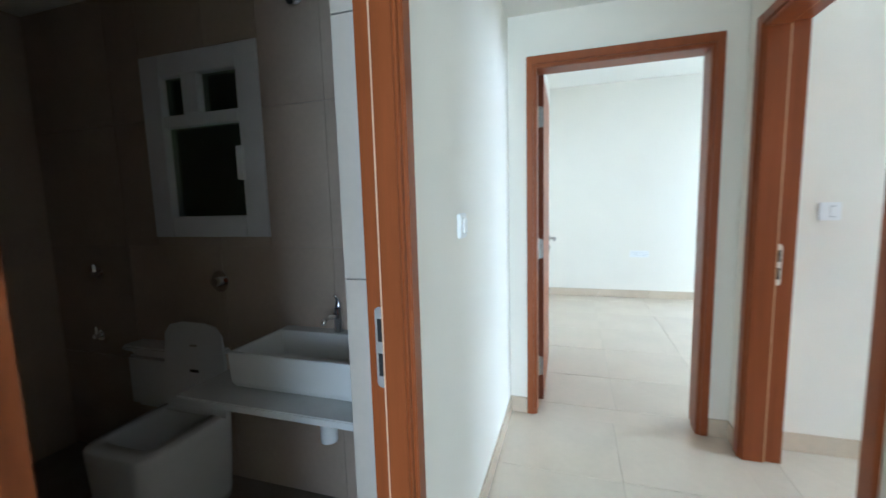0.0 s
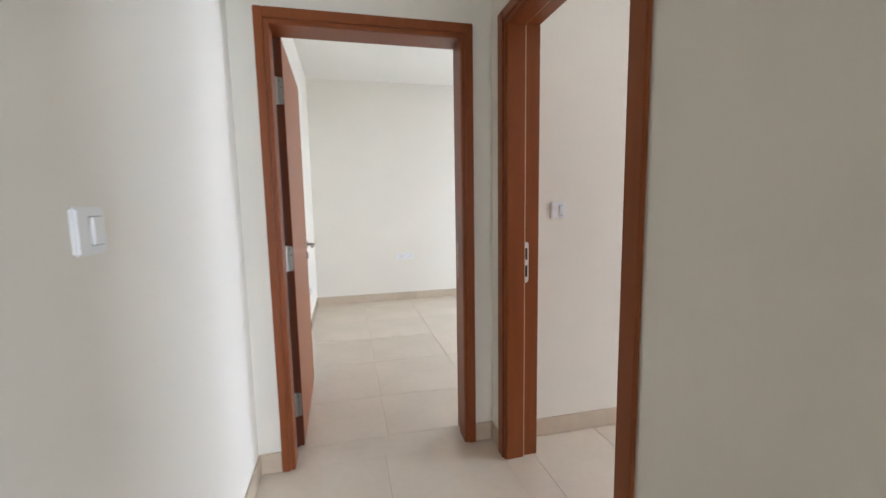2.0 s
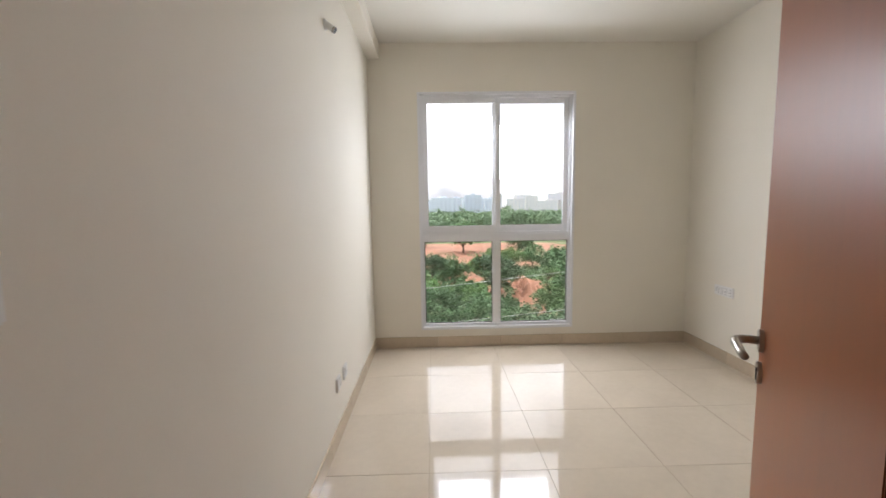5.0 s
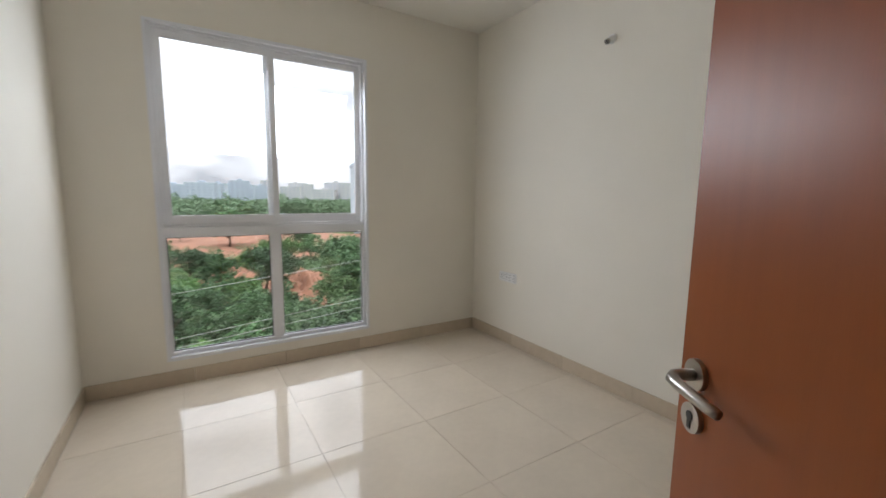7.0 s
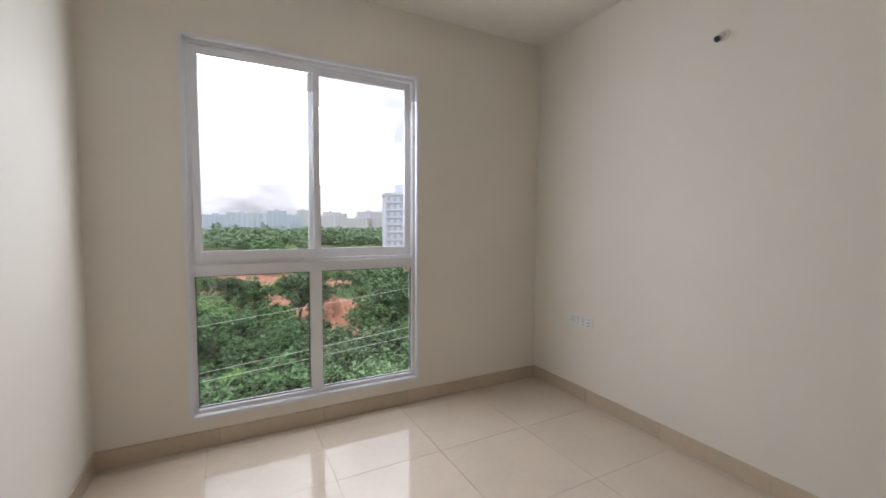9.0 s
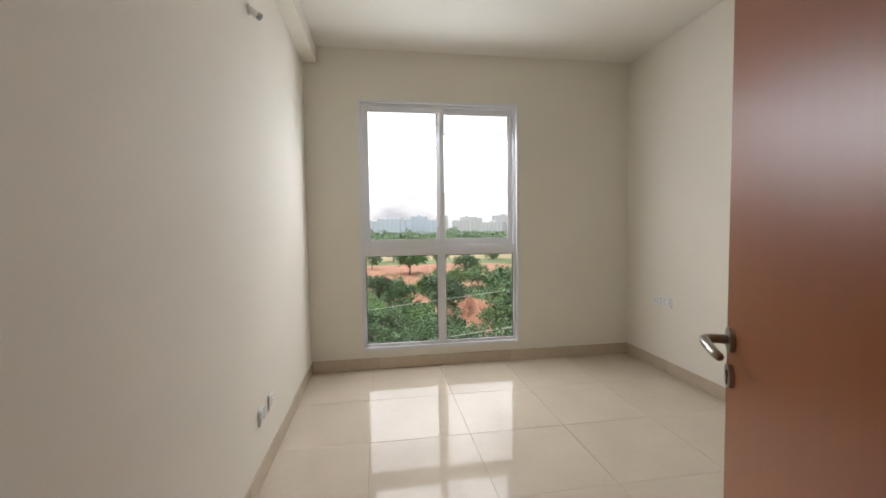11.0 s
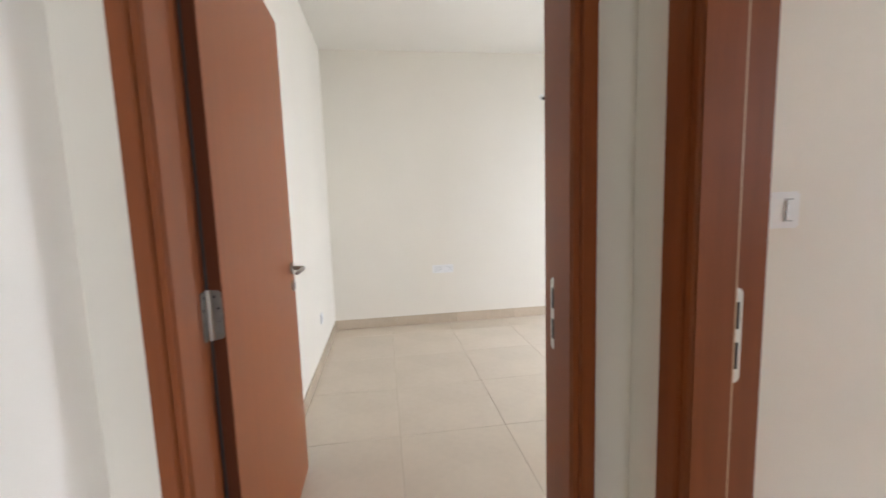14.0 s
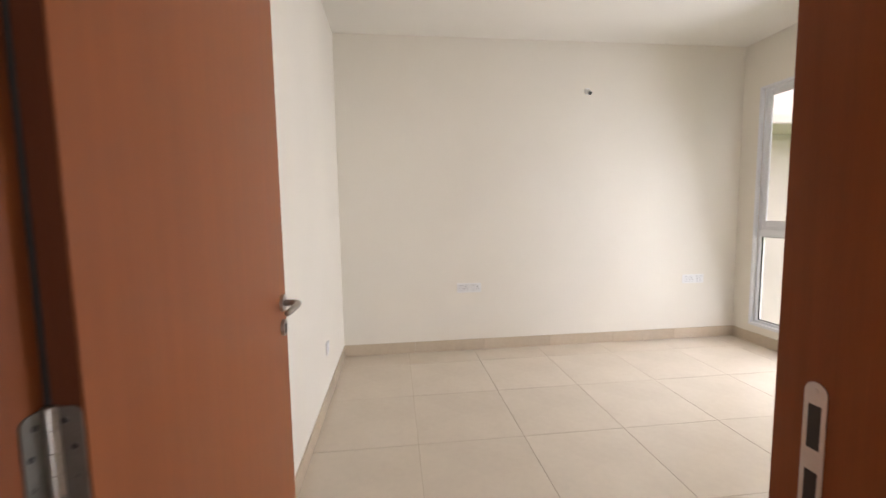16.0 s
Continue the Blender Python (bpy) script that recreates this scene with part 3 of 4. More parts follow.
# ---------------------------------------------------------------- tall windows
def tall_window(name, x, y0, y1, z0, z1, label):
    """A white window in a wall that looks along x: two sliding sashes above a transom, two fixed panes below."""
    w = tagged(new(name), label, "window", kind="structure")
    f0, f1 = x + 0.030, x + 0.095                       # frame depth
    zt0, zt1 = 1.004, 1.092                             # transom
    mid = (y0 + y1) / 2

    def bar(nm, a, b, bev=0.004, parent=w, mat=UPVC, lab=""):
        return part(nm, box(bmesh.new(), a, b, bev), mat, parent, lab)

    # plaster-side trim round the opening, flush with the wall face
    t = 0.018
    bar("trim", (x - 0.006, y0 - t, z0 - t), (x + 0.03, y0 + 0.004, z1 + t))
    bar("trim", (x - 0.006, y1 - 0.004, z0 - t), (x + 0.03, y1 + t, z1 + t))
    bar("trim", (x - 0.0055, y0 + 0.0045, z1 - 0.004), (x + 0.03, y1 - 0.0045, z1 + t))
    bar("window_sill", (x - 0.010, y0 + 0.0045, z0 - t), (x + 0.03, y1 - 0.0045, z0 + 0.008))
    # outer frame
    fw = 0.024
    bar("window_frame", (f0, y0, z0), (f1, y0 + fw, z1))
    bar("window_frame", (f0, y1 - fw, z0), (f1, y1, z1))
    bar("window_frame", (f0 + 0.001, y0 + fw, z1 - fw), (f1 - 0.001, y1 - fw, z1))
    bar("window_frame", (f0 + 0.001, y0 + fw, z0), (f1 - 0.001, y1 - fw, z0 + 0.030))
    bar("transom", (f0 - 0.002, y0 + fw, zt0), (f1, y1 - fw, zt1 - 0.018))
    bar("track", (f0 + 0.010, y0 + fw, zt1 - 0.018), (f1 - 0.010, y1 - fw, zt1))
    bar("mullion", (f0 + 0.002, mid - 0.038, z0 + 0.030), (f1 - 0.002, mid + 0.038, zt0))
    for a, b in ((y0 + fw, mid - 0.038), (mid + 0.038, y1 - fw)):
        g = bar("pane", (f0 + 0.036, a, z0 + 0.030), (f0 + 0.042, b, zt0), 0.0, mat=GLASS)
        g.visible_shadow = False
        for p, q in (((f0 + 0.028, a, z0 + 0.030), (f0 + 0.0355, a + 0.006, zt0)), ((f0 + 0.028, b - 0.006, z0 + 0.030), (f0 + 0.0355, b, zt0)),
                     ((f0 + 0.028, a + 0.006, z0 + 0.030), (f0 + 0.0355, b - 0.006, z0 + 0.036)), ((f0 + 0.028, a + 0.006, zt0 - 0.006), (f0 + 0.0355, b - 0.006, zt0))):
            bar("gasket", p, q, 0.0, mat=DARK, lab="thin black glazing gasket")
    # sliding sashes, the nearer one on the side of y1
    for k, (a, b, dx) in enumerate(((mid - 0.036, y1 - fw - 0.001, 0.0), (y0 + fw + 0.001, mid + 0.036, 0.031))):
        sx0, sx1 = f0 + 0.004 + dx, f0 + 0.030 + dx
        s0, s1, sw = zt1 + 0.001, z1 - fw - 0.001, 0.044
        sash = bar("sash", (sx0, a, s0), (sx1, a + sw, s1), 0.004, lab="white sliding sash")
        bar("stile", (sx0, b - sw, s0), (sx1, b, s1), 0.004, sash)
        bar("rail", (sx0 + 0.0008, a + sw, s0), (sx1 - 0.0008, b - sw, s0 + 0.060), 0.004, sash)
        bar("rail", (sx0 + 0.0008, a + sw, s1 - 0.048), (sx1 - 0.0008, b - sw, s1), 0.004, sash)
        g = bar("pane", (sx0 + 0.010, a + sw, s0 + 0.060), (sx0 + 0.016, b - sw, s1 - 0.048), 0.0, sash, GLASS)
        g.visible_shadow = False
        lock = b - sw / 2 if k == 0 else a + sw / 2
        bar("latch", (sx0 - 0.006, lock - 0.009, s0 + 0.50), (sx0, lock + 0.009, s0 + 0.60), 0.003, sash, UPVC, "small recessed sash latch")
    return w


tall_window("window_1", B_X1, *WIN_B, "white tall window with sliding upper sashes over fixed panes")
tall_window("window_2", A_X1, *WIN_A, "white tall window with sliding upper sashes beside the corner")

# bathroom window
cw = tagged(new("window_3"), "small white bathroom window with dark panes", "window", kind="structure")
cx0, cx1, cz0, cz1 = WIN_C
cy = BATH_Y1 - 0.012


def cbar(x0, x1, z0, z1, y0=cy, y1=cy + 0.07, nm="window_frame", mat=UPVC, lab="", bev=0.004):
    return part(nm, box(bmesh.new(), (x0, y0, z0), (x1, y1, z1), bev), mat, cw, lab)


cbar(cx0, -1.474, cz0, cz1)
cbar(-1.035, cx1, cz0, cz1)
cbar(-1.474, -1.035, cz0, 1.292, cy + 0.001)
cbar(-1.474, -1.035, 1.936, cz1, cy + 0.001)
cbar(-1.474, -1.035, 1.707, 1.761, cy + 0.001, nm="transom")
cbar(-1.348, -1.252, 1.761, 1.936, cy + 0.002, nm="mullion")
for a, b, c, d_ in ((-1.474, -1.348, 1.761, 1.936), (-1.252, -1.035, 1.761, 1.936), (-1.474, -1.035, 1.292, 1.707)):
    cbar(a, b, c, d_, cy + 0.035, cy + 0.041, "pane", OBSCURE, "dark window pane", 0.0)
cbar(-1.060, -1.020, 1.45, 1.60, cy - 0.008, cy + 0.004, "latch", UPVC, "white window latch")


# ---------------------------------------------------------------- switches, sockets, lamp holders
def plate(name, m, width, modules, label, category, height=0.086):
    """A wall plate in its own x-z plane, facing -y, with modules: (middle, kind)."""
    p = tagged(new(name), label, category)
    p.matrix_basis = m
    part("cover_plate", box(bmesh.new(), (-width / 2, -0.011, -height / 2), (width / 2, 0, height / 2), 0.0045), PLASTIC, p)
    for x, kind in modules:
        w = {"rocker": 0.0118, "wide": 0.0200, "socket": 0.0250, "data": 0.0118}[kind]
        # grey box behind each module, coloured as the shade in its gap
        part("module_gap", box(bmesh.new(), (x - w, -0.0114, -0.0268), (x + w, -0.0105, 0.0268)), GAP, p, "grey backing drawn as the shaded gap round the module")
        if kind == "rocker":
            part("rocker", box(bmesh.new(), (x - 0.011, -0.0165, -0.024), (x + 0.011, -0.011, 0.024), 0.002), PLASTIC, p)
        elif kind == "wide":
            part("rocker", box(bmesh.new(), (x - 0.019, -0.017, -0.025), (x + 0.019, -0.011, 0.025), 0.002), PLASTIC, p)
        elif kind == "socket":
            f = part("socket_face", box(bmesh.new(), (x - 0.024, -0.014, -0.026), (x + 0.024, -0.011, 0.026), 0.002), PLASTIC, p)
            for dx, dz, r in ((0, 0.012, 0.0045), (-0.010, -0.008, 0.0036), (0.010, -0.008, 0.0036)):
                part("pin_hole", rod(bmesh.new(), (x + dx, -0.0145, dz), (x + dx, -0.0138, dz), r, seg=12), DARK, f, "dark socket hole")
        else:
            f = part("data_port", box(bmesh.new(), (x - 0.011, -0.0135, -0.022), (x + 0.011, -0.011, 0.022), 0.0015), PLASTIC, p)
            part("port_hole", box(bmesh.new(), (x - 0.004, -0.014, -0.004), (x + 0.004, -0.0133, 0.004)), DARK, f, "dark data port")
    return p


def on_wall(x, y, z, turn):
    return pose(x, y, z, 0, 0, turn)


# a plate faces -y at turn 0, +x at 90, +y at 180, -x at 270
bedroom_switch = plate("light_switch", on_wall(1.530, B_Y1, 1.232, 0), 0.088, [(0.010, "rocker")], "white plastic light switch on the bedroom wall by the door", "light switch")
part("mounting_box", box(bmesh.new(), (-0.0445, -0.0015, -0.0405), (0.0445, 0.012, 0.0405), 0.001), PLASTIC, bedroom_switch)
plate("light_switch", on_wall(0.0, -1.125, 1.245, 90), 0.090, [(0.012, "wide")], "white plastic light switch on the hallway wall", "light switch")
plate("power_socket", on_wall(2.437, B_Y0, 0.606, 180), 0.225, [(-0.052, "rocker"), (0.004, "rocker"), (0.058, "socket")], "white wide socket plate low on the bedroom wall", "socket")
plate("power_socket", on_wall(4.321, B_Y0, 0.598, 180), 0.225, [(-0.075, "socket"), (-0.02, "rocker"), (0.03, "data"), (0.08, "data")], "white socket plate near the bedroom corner", "socket")
plate("power_socket", on_wall(3.30, B_Y1, 0.335, 0), 0.086, [(-0.012, "socket"), (0.026, "rocker")], "white small socket low on the bedroom wall", "socket")
plate("power_socket", on_wall(3.48, B_Y1, 0.335, 0), 0.086, [(0, "data")], "white small data socket low on the bedroom wall", "socket")
plate("power_socket", on_wall(1.195, A_Y1, 0.583, 0), 0.225, [(-0.075, "rocker"), (-0.035, "socket"), (0.03, "rocker"), (0.075, "socket")], "white wide socket plate on the bedroom back wall", "socket")
plate("power_socket", on_wall(3.42, A_Y1, 0.590, 0), 0.225, [(-0.075, "data"), (-0.02, "socket"), (0.04, "data"), (0.08, "rocker")], "white wide socket plate near the bedroom corner", "socket")
plate("power_socket", on_wall(A_X0, 2.46, 0.375, 90), 0.086, [(0, "data")], "white small socket low on the bedroom side wall", "socket")


def lamp_holder(name, m, label):
    """An angled lamp holder without a bulb, on a wall that faces -y."""
    p = tagged(new(name), label, "lamp holder")
    p.matrix_basis = m
    part("base", rod(bmesh.new(), (0, 0, 0), (0, -0.012, 0), 0.030, 0.026, seg=28), PLASTIC, p)
    part("socket", rod(bmesh.new(), (0, -0.008, 0.002), (0, -0.046, -0.024), 0.0185, 0.017, seg=24), PLASTIC, p)
    part("rim", rod(bmesh.new(), (0, -0.045, -0.0235), (0, -0.055, -0.030), 0.0175, 0.0175, seg=24), STEEL, p, "metal rim of the bulb socket")
    part("socket_opening", rod(bmesh.new(), (0, -0.0545, -0.0297), (0, -0.0565, -0.0310), 0.0155, seg=24), DARK, p, "dark empty bulb opening")
    return p


lamp_holder("wall_lamp_holder", on_wall(3.36, B_Y1, 2.315, 0), "white empty angled bulb holder on the bedroom wall")
lamp_holder("wall_lamp_holder", on_wall(3.40, B_Y0, 2.312, 180), "white empty angled bulb holder on the bedroom wall")
lamp_holder("wall_lamp_holder", on_wall(2.305, A_Y1, 2.35, 0), "white empty angled bulb holder on the bedroom back wall")
lamp_holder("wall_lamp_holder", on_wall(-0.70, BATH_Y1, 2.16, 0), "empty bulb holder on the bathroom wall")


# ---------------------------------------------------------------- bathroom things
def toilet():
    """A boxy floor-standing toilet with its lid up and a cistern behind."""
    t = tagged(new("toilet"), "white ceramic toilet with its lid raised", "toilet")
    t.location = (-1.335, BATH_Y1, -0.012)
    bm = bmesh.new()
    pts = []
    for k in range(40):
        a = 2 * math.pi * k / 40
        x = 0.015 + 0.192 * math.copysign(abs(math.cos(a)) ** 0.30, math.cos(a))
        y = -0.265 + 0.042 * (math.sin(a) < 0) * math.sin(a) + 0.205 * math.copysign(abs(math.sin(a)) ** 0.36, math.sin(a))
        pts.append((x, y))
    def ring(s, z, dy=0.0):
        return [bm.verts.new((x * s, -0.265 + (y + 0.265) * s + dy, z)) for x, y in pts]
    rings = [ring(0.90, 0.0), ring(0.92, 0.04), ring(0.97, 0.22), ring(1.0, 0.36), ring(1.0, 0.40), ring(0.97, 0.41), ring(0.72, 0.412), ring(0.70, 0.40), ring(0.60, 0.30), ring(0.38, 0.22)]
    for a, b in zip(rings, rings[1:]):
        for k in range(40):
            bm.faces.new((a[k], a[(k + 1) % 40], b[(k + 1) % 40], b[k]))
    bm.faces.new(rings[0][::-1])
    bm.faces.new(rings[-1])
    part("bowl", bm, CERAMIC, t, smooth=True)
    part("cistern", box(bmesh.new(), (-0.42, -0.12, 0.36), (0.14, -0.009, 0.65), 0.03), CERAMIC, t)
    part("cistern_cover", box(bmesh.new(), (-0.428, -0.126, 0.651), (0.148, -0.009, 0.68), 0.01), CERAMIC, t)
    bm = bmesh.new()
    prof = [(-0.17, 0.0), (-0.18, 0.10), (-0.178, 0.26), (-0.165, 0.37), (-0.13, 0.41), (-0.06, 0.425), (0.06, 0.425), (0.13, 0.41), (0.165, 0.37), (0.178, 0.26), (0.18, 0.10), (0.17, 0.0)]
    front = [bm.verts.new((x + 0.06, -0.155 + 0.02 * (z / 0.42), 0.405 + z)) for x, z in prof]
    back = [bm.verts.new((x + 0.06, -0.135 + 0.008 * (z / 0.42), 0.405 + z)) for x, z in prof]
    n = len(prof)
    bm.faces.new(front)
    bm.faces.new(back[::-1])
    for k in range(n):
        bm.faces.new((front[k], front[(k + 1) % n], back[(k + 1) % n], back[k]))
    lid = part("lid", bm, CERAMIC, t, "raised white lid")
    part("bumper", box(bmesh.new(), (0.038, -0.151, 0.60), (0.088, -0.14, 0.612), 0.002), DARK, lid, "small dark mark on the lid")
    part("bumper", box(bmesh.new(), (0.046, -0.147, 0.72), (0.084, -0.136, 0.728), 0.002), STEEL, lid, "small grey mark on the lid")
    part("seat_hinge", rod(bmesh.new(), (-0.12, -0.145, 0.410), (0.12, -0.145, 0.410), 0.014, seg=14), CERAMIC, t)
    return t


toilet()

counter = tagged(block("vanity_counter", (-1.00, -1.43, 0.632), (-0.158, BATH_Y1 - 0.001, 0.660), COUNTER, 0.004), "thin white stone counter fixed to the bathroom wall", "counter")


def basin():
    """A rectangular vessel basin, hollow, with a tap ledge."""
    b = tagged(new("wash_basin"), "white rectangular ceramic basin standing on the counter", "basin")
    b.location = (-0.555, -1.145, 0.6605)
    w, d, h, t = 0.30, 0.175, 0.135, 0.016
    bm = bmesh.new()
    loops = []
    for s, dy, z, r in ((0.94, 0, 0.0, 0.02), (0.985, 0, 0.02, 0.025), (1.0, 0, h - 0.004, 0.02), (0.995, 0, h, 0.02)):
        loops.append([(x * w * s, y * d * s, z) for x, y in ((-1, -1), (1, -1), (1, 1), (-1, 1))])
    ledge = 0.055
    for ins, z in ((t, h), (t + 0.004, h - 0.006), (t + 0.02, 0.035), (0.08, 0.02)):
        loops.append([(-w + ins, -d + ins, z), (w - ins, -d + ins, z), (w - ins, d - ins - ledge, z), (-w + ins, d - ins - ledge, z)])
    rings = [[bm.verts.new(p) for p in lp] for lp in loops]
    for a, c in zip(rings, rings[1:]):
        for k in range(4):
            bm.faces.new((a[k], a[(k + 1) % 4], c[(k + 1) % 4], c[k]))
    bm.faces.new(rings[0][::-1])
    bm.faces.new(rings[-1])
    bmesh.ops.bevel(bm, geom=list(bm.edges), offset=0.005, segments=2, affect="EDGES", clamp_overlap=True)
    part("bowl", bm, CERAMIC, b)
    part("drain", rod(bmesh.new(), (0, -0.03, 0.0195), (0, -0.03, 0.0225), 0.022, seg=20), CHROME, b, "chrome drain ring")
    return b


basin()
tap = tagged(new("basin_tap"), "chrome single lever tap at the back of the basin", "tap")
tap.location = (-0.575, -1.005, 0.7956)
part("body", rod(bmesh.new(), (0, 0, 0), (0, 0, 0.10), 0.021, 0.017), CHROME, tap, smooth=False)
part("spout", tube(bmesh.new(), [(0, 0, 0.065), (0, -0.05, 0.078), (0, -0.10, 0.075), (0, -0.115, 0.062)], [0.012, 0.011, 0.010, 0.009]), CHROME, tap, smooth=True)
part("lever", tube(bmesh.new(), [(0, 0.0, 0.10), (0, 0.006, 0.118), (0, 0.0, 0.14), (0, -0.02, 0.158)], [0.017, 0.012, 0.008, 0.006]), CHROME, tap, smooth=True)

trap = tagged(new("waste_pipe"), "white plastic bottle trap under the counter", "pipe")
trap.location = (-0.52, -1.20, 0.0)
part("trap_cup", rod(bmesh.new(), (0, 0, 0.43), (0, 0, 0.56), 0.032, seg=24), PLASTIC, trap)
part("down_pipe", rod(bmesh.new(), (0, 0, 0.56), (0, 0, 0.6315), 0.017, seg=18), PLASTIC, trap)
part("wall_pipe", rod(bmesh.new(), (0, 0.02, 0.53), (0, 0.229, 0.53), 0.016, seg=18), PLASTIC, trap)


def round_valve(x, z, r, label, knob):
    v = tagged(new("flush_valve" if knob else "angle_valve"), label, "valve")
    v.matrix_basis = pose(x, BATH_Y1, z)
    part("rosette", rod(bmesh.new(), (0, 0, 0), (0, -0.012, 0), r, r * 0.92, seg=32), CHROME, v)
    part("knob", rod(bmesh.new(), (0, -0.012, 0), (0, -0.045, 0), r * 0.45, r * 0.38, seg=24), CHROME, v)
    if not knob:
        part("spout", rod(bmesh.new(), (0, -0.03, 0), (0.0, -0.03, 0.05), 0.008, seg=14), CHROME, v)
    return v


round_valve(-1.22, 0.985, 0.055, "round chrome flush valve on the tiled wall", True)
round_valve(-2.04, 1.0, 0.034, "small chrome valve on the tiled wall", False)
round_valve(-2.08, 0.66, 0.03, "small dull chrome valve low on the tiled wall", False)
hs = tagged(new("health_faucet"), "small white health faucet hanging on the tiled wall", "faucet")
hs.matrix_basis = pose(-1.80, BATH_Y1, 0.58)
part("hook", rod(bmesh.new(), (0, 0, 0), (0, -0.03, 0), 0.012, seg=14), CHROME, hs)
part("spray_head", tube(bmesh.new(), [(0, -0.03, -0.09), (0, -0.03, 0.02), (0, -0.05, 0.05)], [0.010, 0.013, 0.019]), PLASTIC, hs, smooth=True)

# single tiles of the bathroom window wall
bt = tagged(new("bathroom_wall_tiling"), "large grey brown tiles on the bathroom wall", "tile", kind="structure")
xs = [BATH_X0, -1.8, -1.2, -0.6, -0.157]
zs = [0.0, 0.55, 1.15, 1.75, 2.348]
for a, b in zip(xs, xs[1:]):
    for c, e in zip(zs, zs[1:]):
        holes = WIN_C
        pieces = [(a, b, c, e)]
        if b > holes[0] and a < holes[1] and e > holes[2] and c < holes[3]:
            x0, x1, z0, z1 = max(a, holes[0]), min(b, holes[1]), max(c, holes[2]), min(e, holes[3])
            pieces = [(a, x0, c, e), (x1, b, c, e), (x0, x1, c, z0), (x0, x1, z1, e)]
        for p in pieces:
            if p[1] - p[0] > 0.01 and p[3] - p[2] > 0.01:
                part("wall_tile", box(bmesh.new(), (p[0] + 0.0012, BATH_Y1 - 0.008, p[2] + 0.0012), (p[1] - 0.0012, BATH_Y1 - 0.0005, p[3] - 0.0012), 0.0008), BATHTILE, bt)


# ---------------------------------------------------------------- outdoors
def ground_material():
    """Green scrub, red bare soil and a tan field, by place on the ground."""
    m = bpy.data.materials.new("scrubland_ground")
    m.use_nodes = True
    n, l = m.node_tree.nodes, m.node_tree.links
    b = n["Principled BSDF"]
    b.inputs["Roughness"].default_value = 0.95
    geo = n.new("ShaderNodeNewGeometry")
    tex = [n.new("ShaderNodeTexNoise") for _ in range(3)]
    for t, s in zip(tex, (0.035, 0.22, 1.6)):
        t.inputs["Scale"].default_value, t.inputs["Detail"].default_value = s, 5
        l.new(geo.outputs["Position"], t.inputs["Vector"])
    grass, soil = n.new("ShaderNodeMix"), n.new("ShaderNodeMix")
    for g in (grass, soil):
        g.data_type = "RGBA"
    l.new(tex[2].outputs["Fac"], grass.inputs["Factor"])
    grass.inputs["A"].default_value, grass.inputs["B"].default_value = (0.045, 0.085, 0.018, 1), (0.15, 0.19, 0.055, 1)
    l.new(tex[1].outputs["Fac"], soil.inputs["Factor"])
    soil.inputs["A"].default_value, soil.inputs["B"].default_value = (0.29, 0.125, 0.062, 1), (0.40, 0.215, 0.12, 1)
    ramp = n.new("ShaderNodeValToRGB")
    ramp.color_ramp.elements[0].position, ramp.color_ramp.elements[1].position = 0.66, 0.72
    l.new(tex[0].outputs["Fac"], ramp.inputs["Fac"])
    mix = n.new("ShaderNodeMix")
    mix.data_type = "RGBA"
    l.new(ramp.outputs["Color"], mix.inputs["Factor"])
    l.new(grass.outputs["Result"], mix.inputs["A"])
    l.new(soil.outputs["Result"], mix.inputs["B"])
    l.new(mix.outputs["Result"], b.inputs["Base Color"])
    return m


SCRUB = ground_material()
SOIL = material("red_laterite_soil", (0.28, 0.130, 0.074), 0.95, vary=0.28, scale=0.35, fine=3.0, bump=0.4, bump_scale=1.5)
FIELD = material("dry_tan_field_grass", (0.235, 0.19, 0.095), 0.95, vary=0.2, scale=0.05, fine=0.6, bump=0.1)
GREEN = material("green_field_grass", (0.09, 0.125, 0.042), 0.95, vary=0.25, scale=0.05, fine=0.6, bump=0.1)
BARK = material("grey_brown_bark", (0.13, 0.09, 0.06), 0.9, vary=0.3, scale=3, fine=20, bump=0.3)


def leaf_material(name, dark, light):
    m = bpy.data.materials.new(name)
    m.use_nodes = True
    n, l = m.node_tree.nodes, m.node_tree.links
    b = n["Principled BSDF"]
    b.inputs["Roughness"].default_value = 0.6
    geo, ramp, info, hsv, mr = n.new("ShaderNodeNewGeometry"), n.new("ShaderNodeValToRGB"), n.new("ShaderNodeObjectInfo"), n.new("ShaderNodeHueSaturation"), n.new("ShaderNodeMapRange")
    ramp.color_ramp.elements[0].color, ramp.color_ramp.elements[1].color = (*dark, 1), (*light, 1)
    l.new(geo.outputs["Random Per Island"], ramp.inputs["Fac"])
    mr.inputs["To Min"].default_value, mr.inputs["To Max"].default_value = 0.65, 1.6
    l.new(info.outputs["Random"], mr.inputs["Value"])
    l.new(mr.outputs[0], hsv.inputs["Value"])
    l.new(ramp.outputs["Color"], hsv.inputs["Color"])
    l.new(hsv.outputs["Color"], b.inputs["Base Color"])
    return m


LEAF_A = leaf_material("deep_green_leaves", (0.027, 0.067, 0.022), (0.081, 0.163, 0.053))
LEAF_B = leaf_material("fresh_green_leaves", (0.044, 0.107, 0.027), (0.131, 0.231, 0.061))
LEAF_C = leaf_material("olive_green_leaves", (0.048, 0.095, 0.036), (0.122, 0.200, 0.087))
# far leaves are paler: the haze over them is in the colour
WOODS = leaf_material("haze_tinted_woodland_leaves", (0.062, 0.112, 0.053), (0.150, 0.230, 0.115))

tagged(block("ground", (-600, -1500, GROUND - 0.5), (2500, 1500, GROUND), SCRUB), "green scrubland with patches of red soil", "ground", kind="structure")


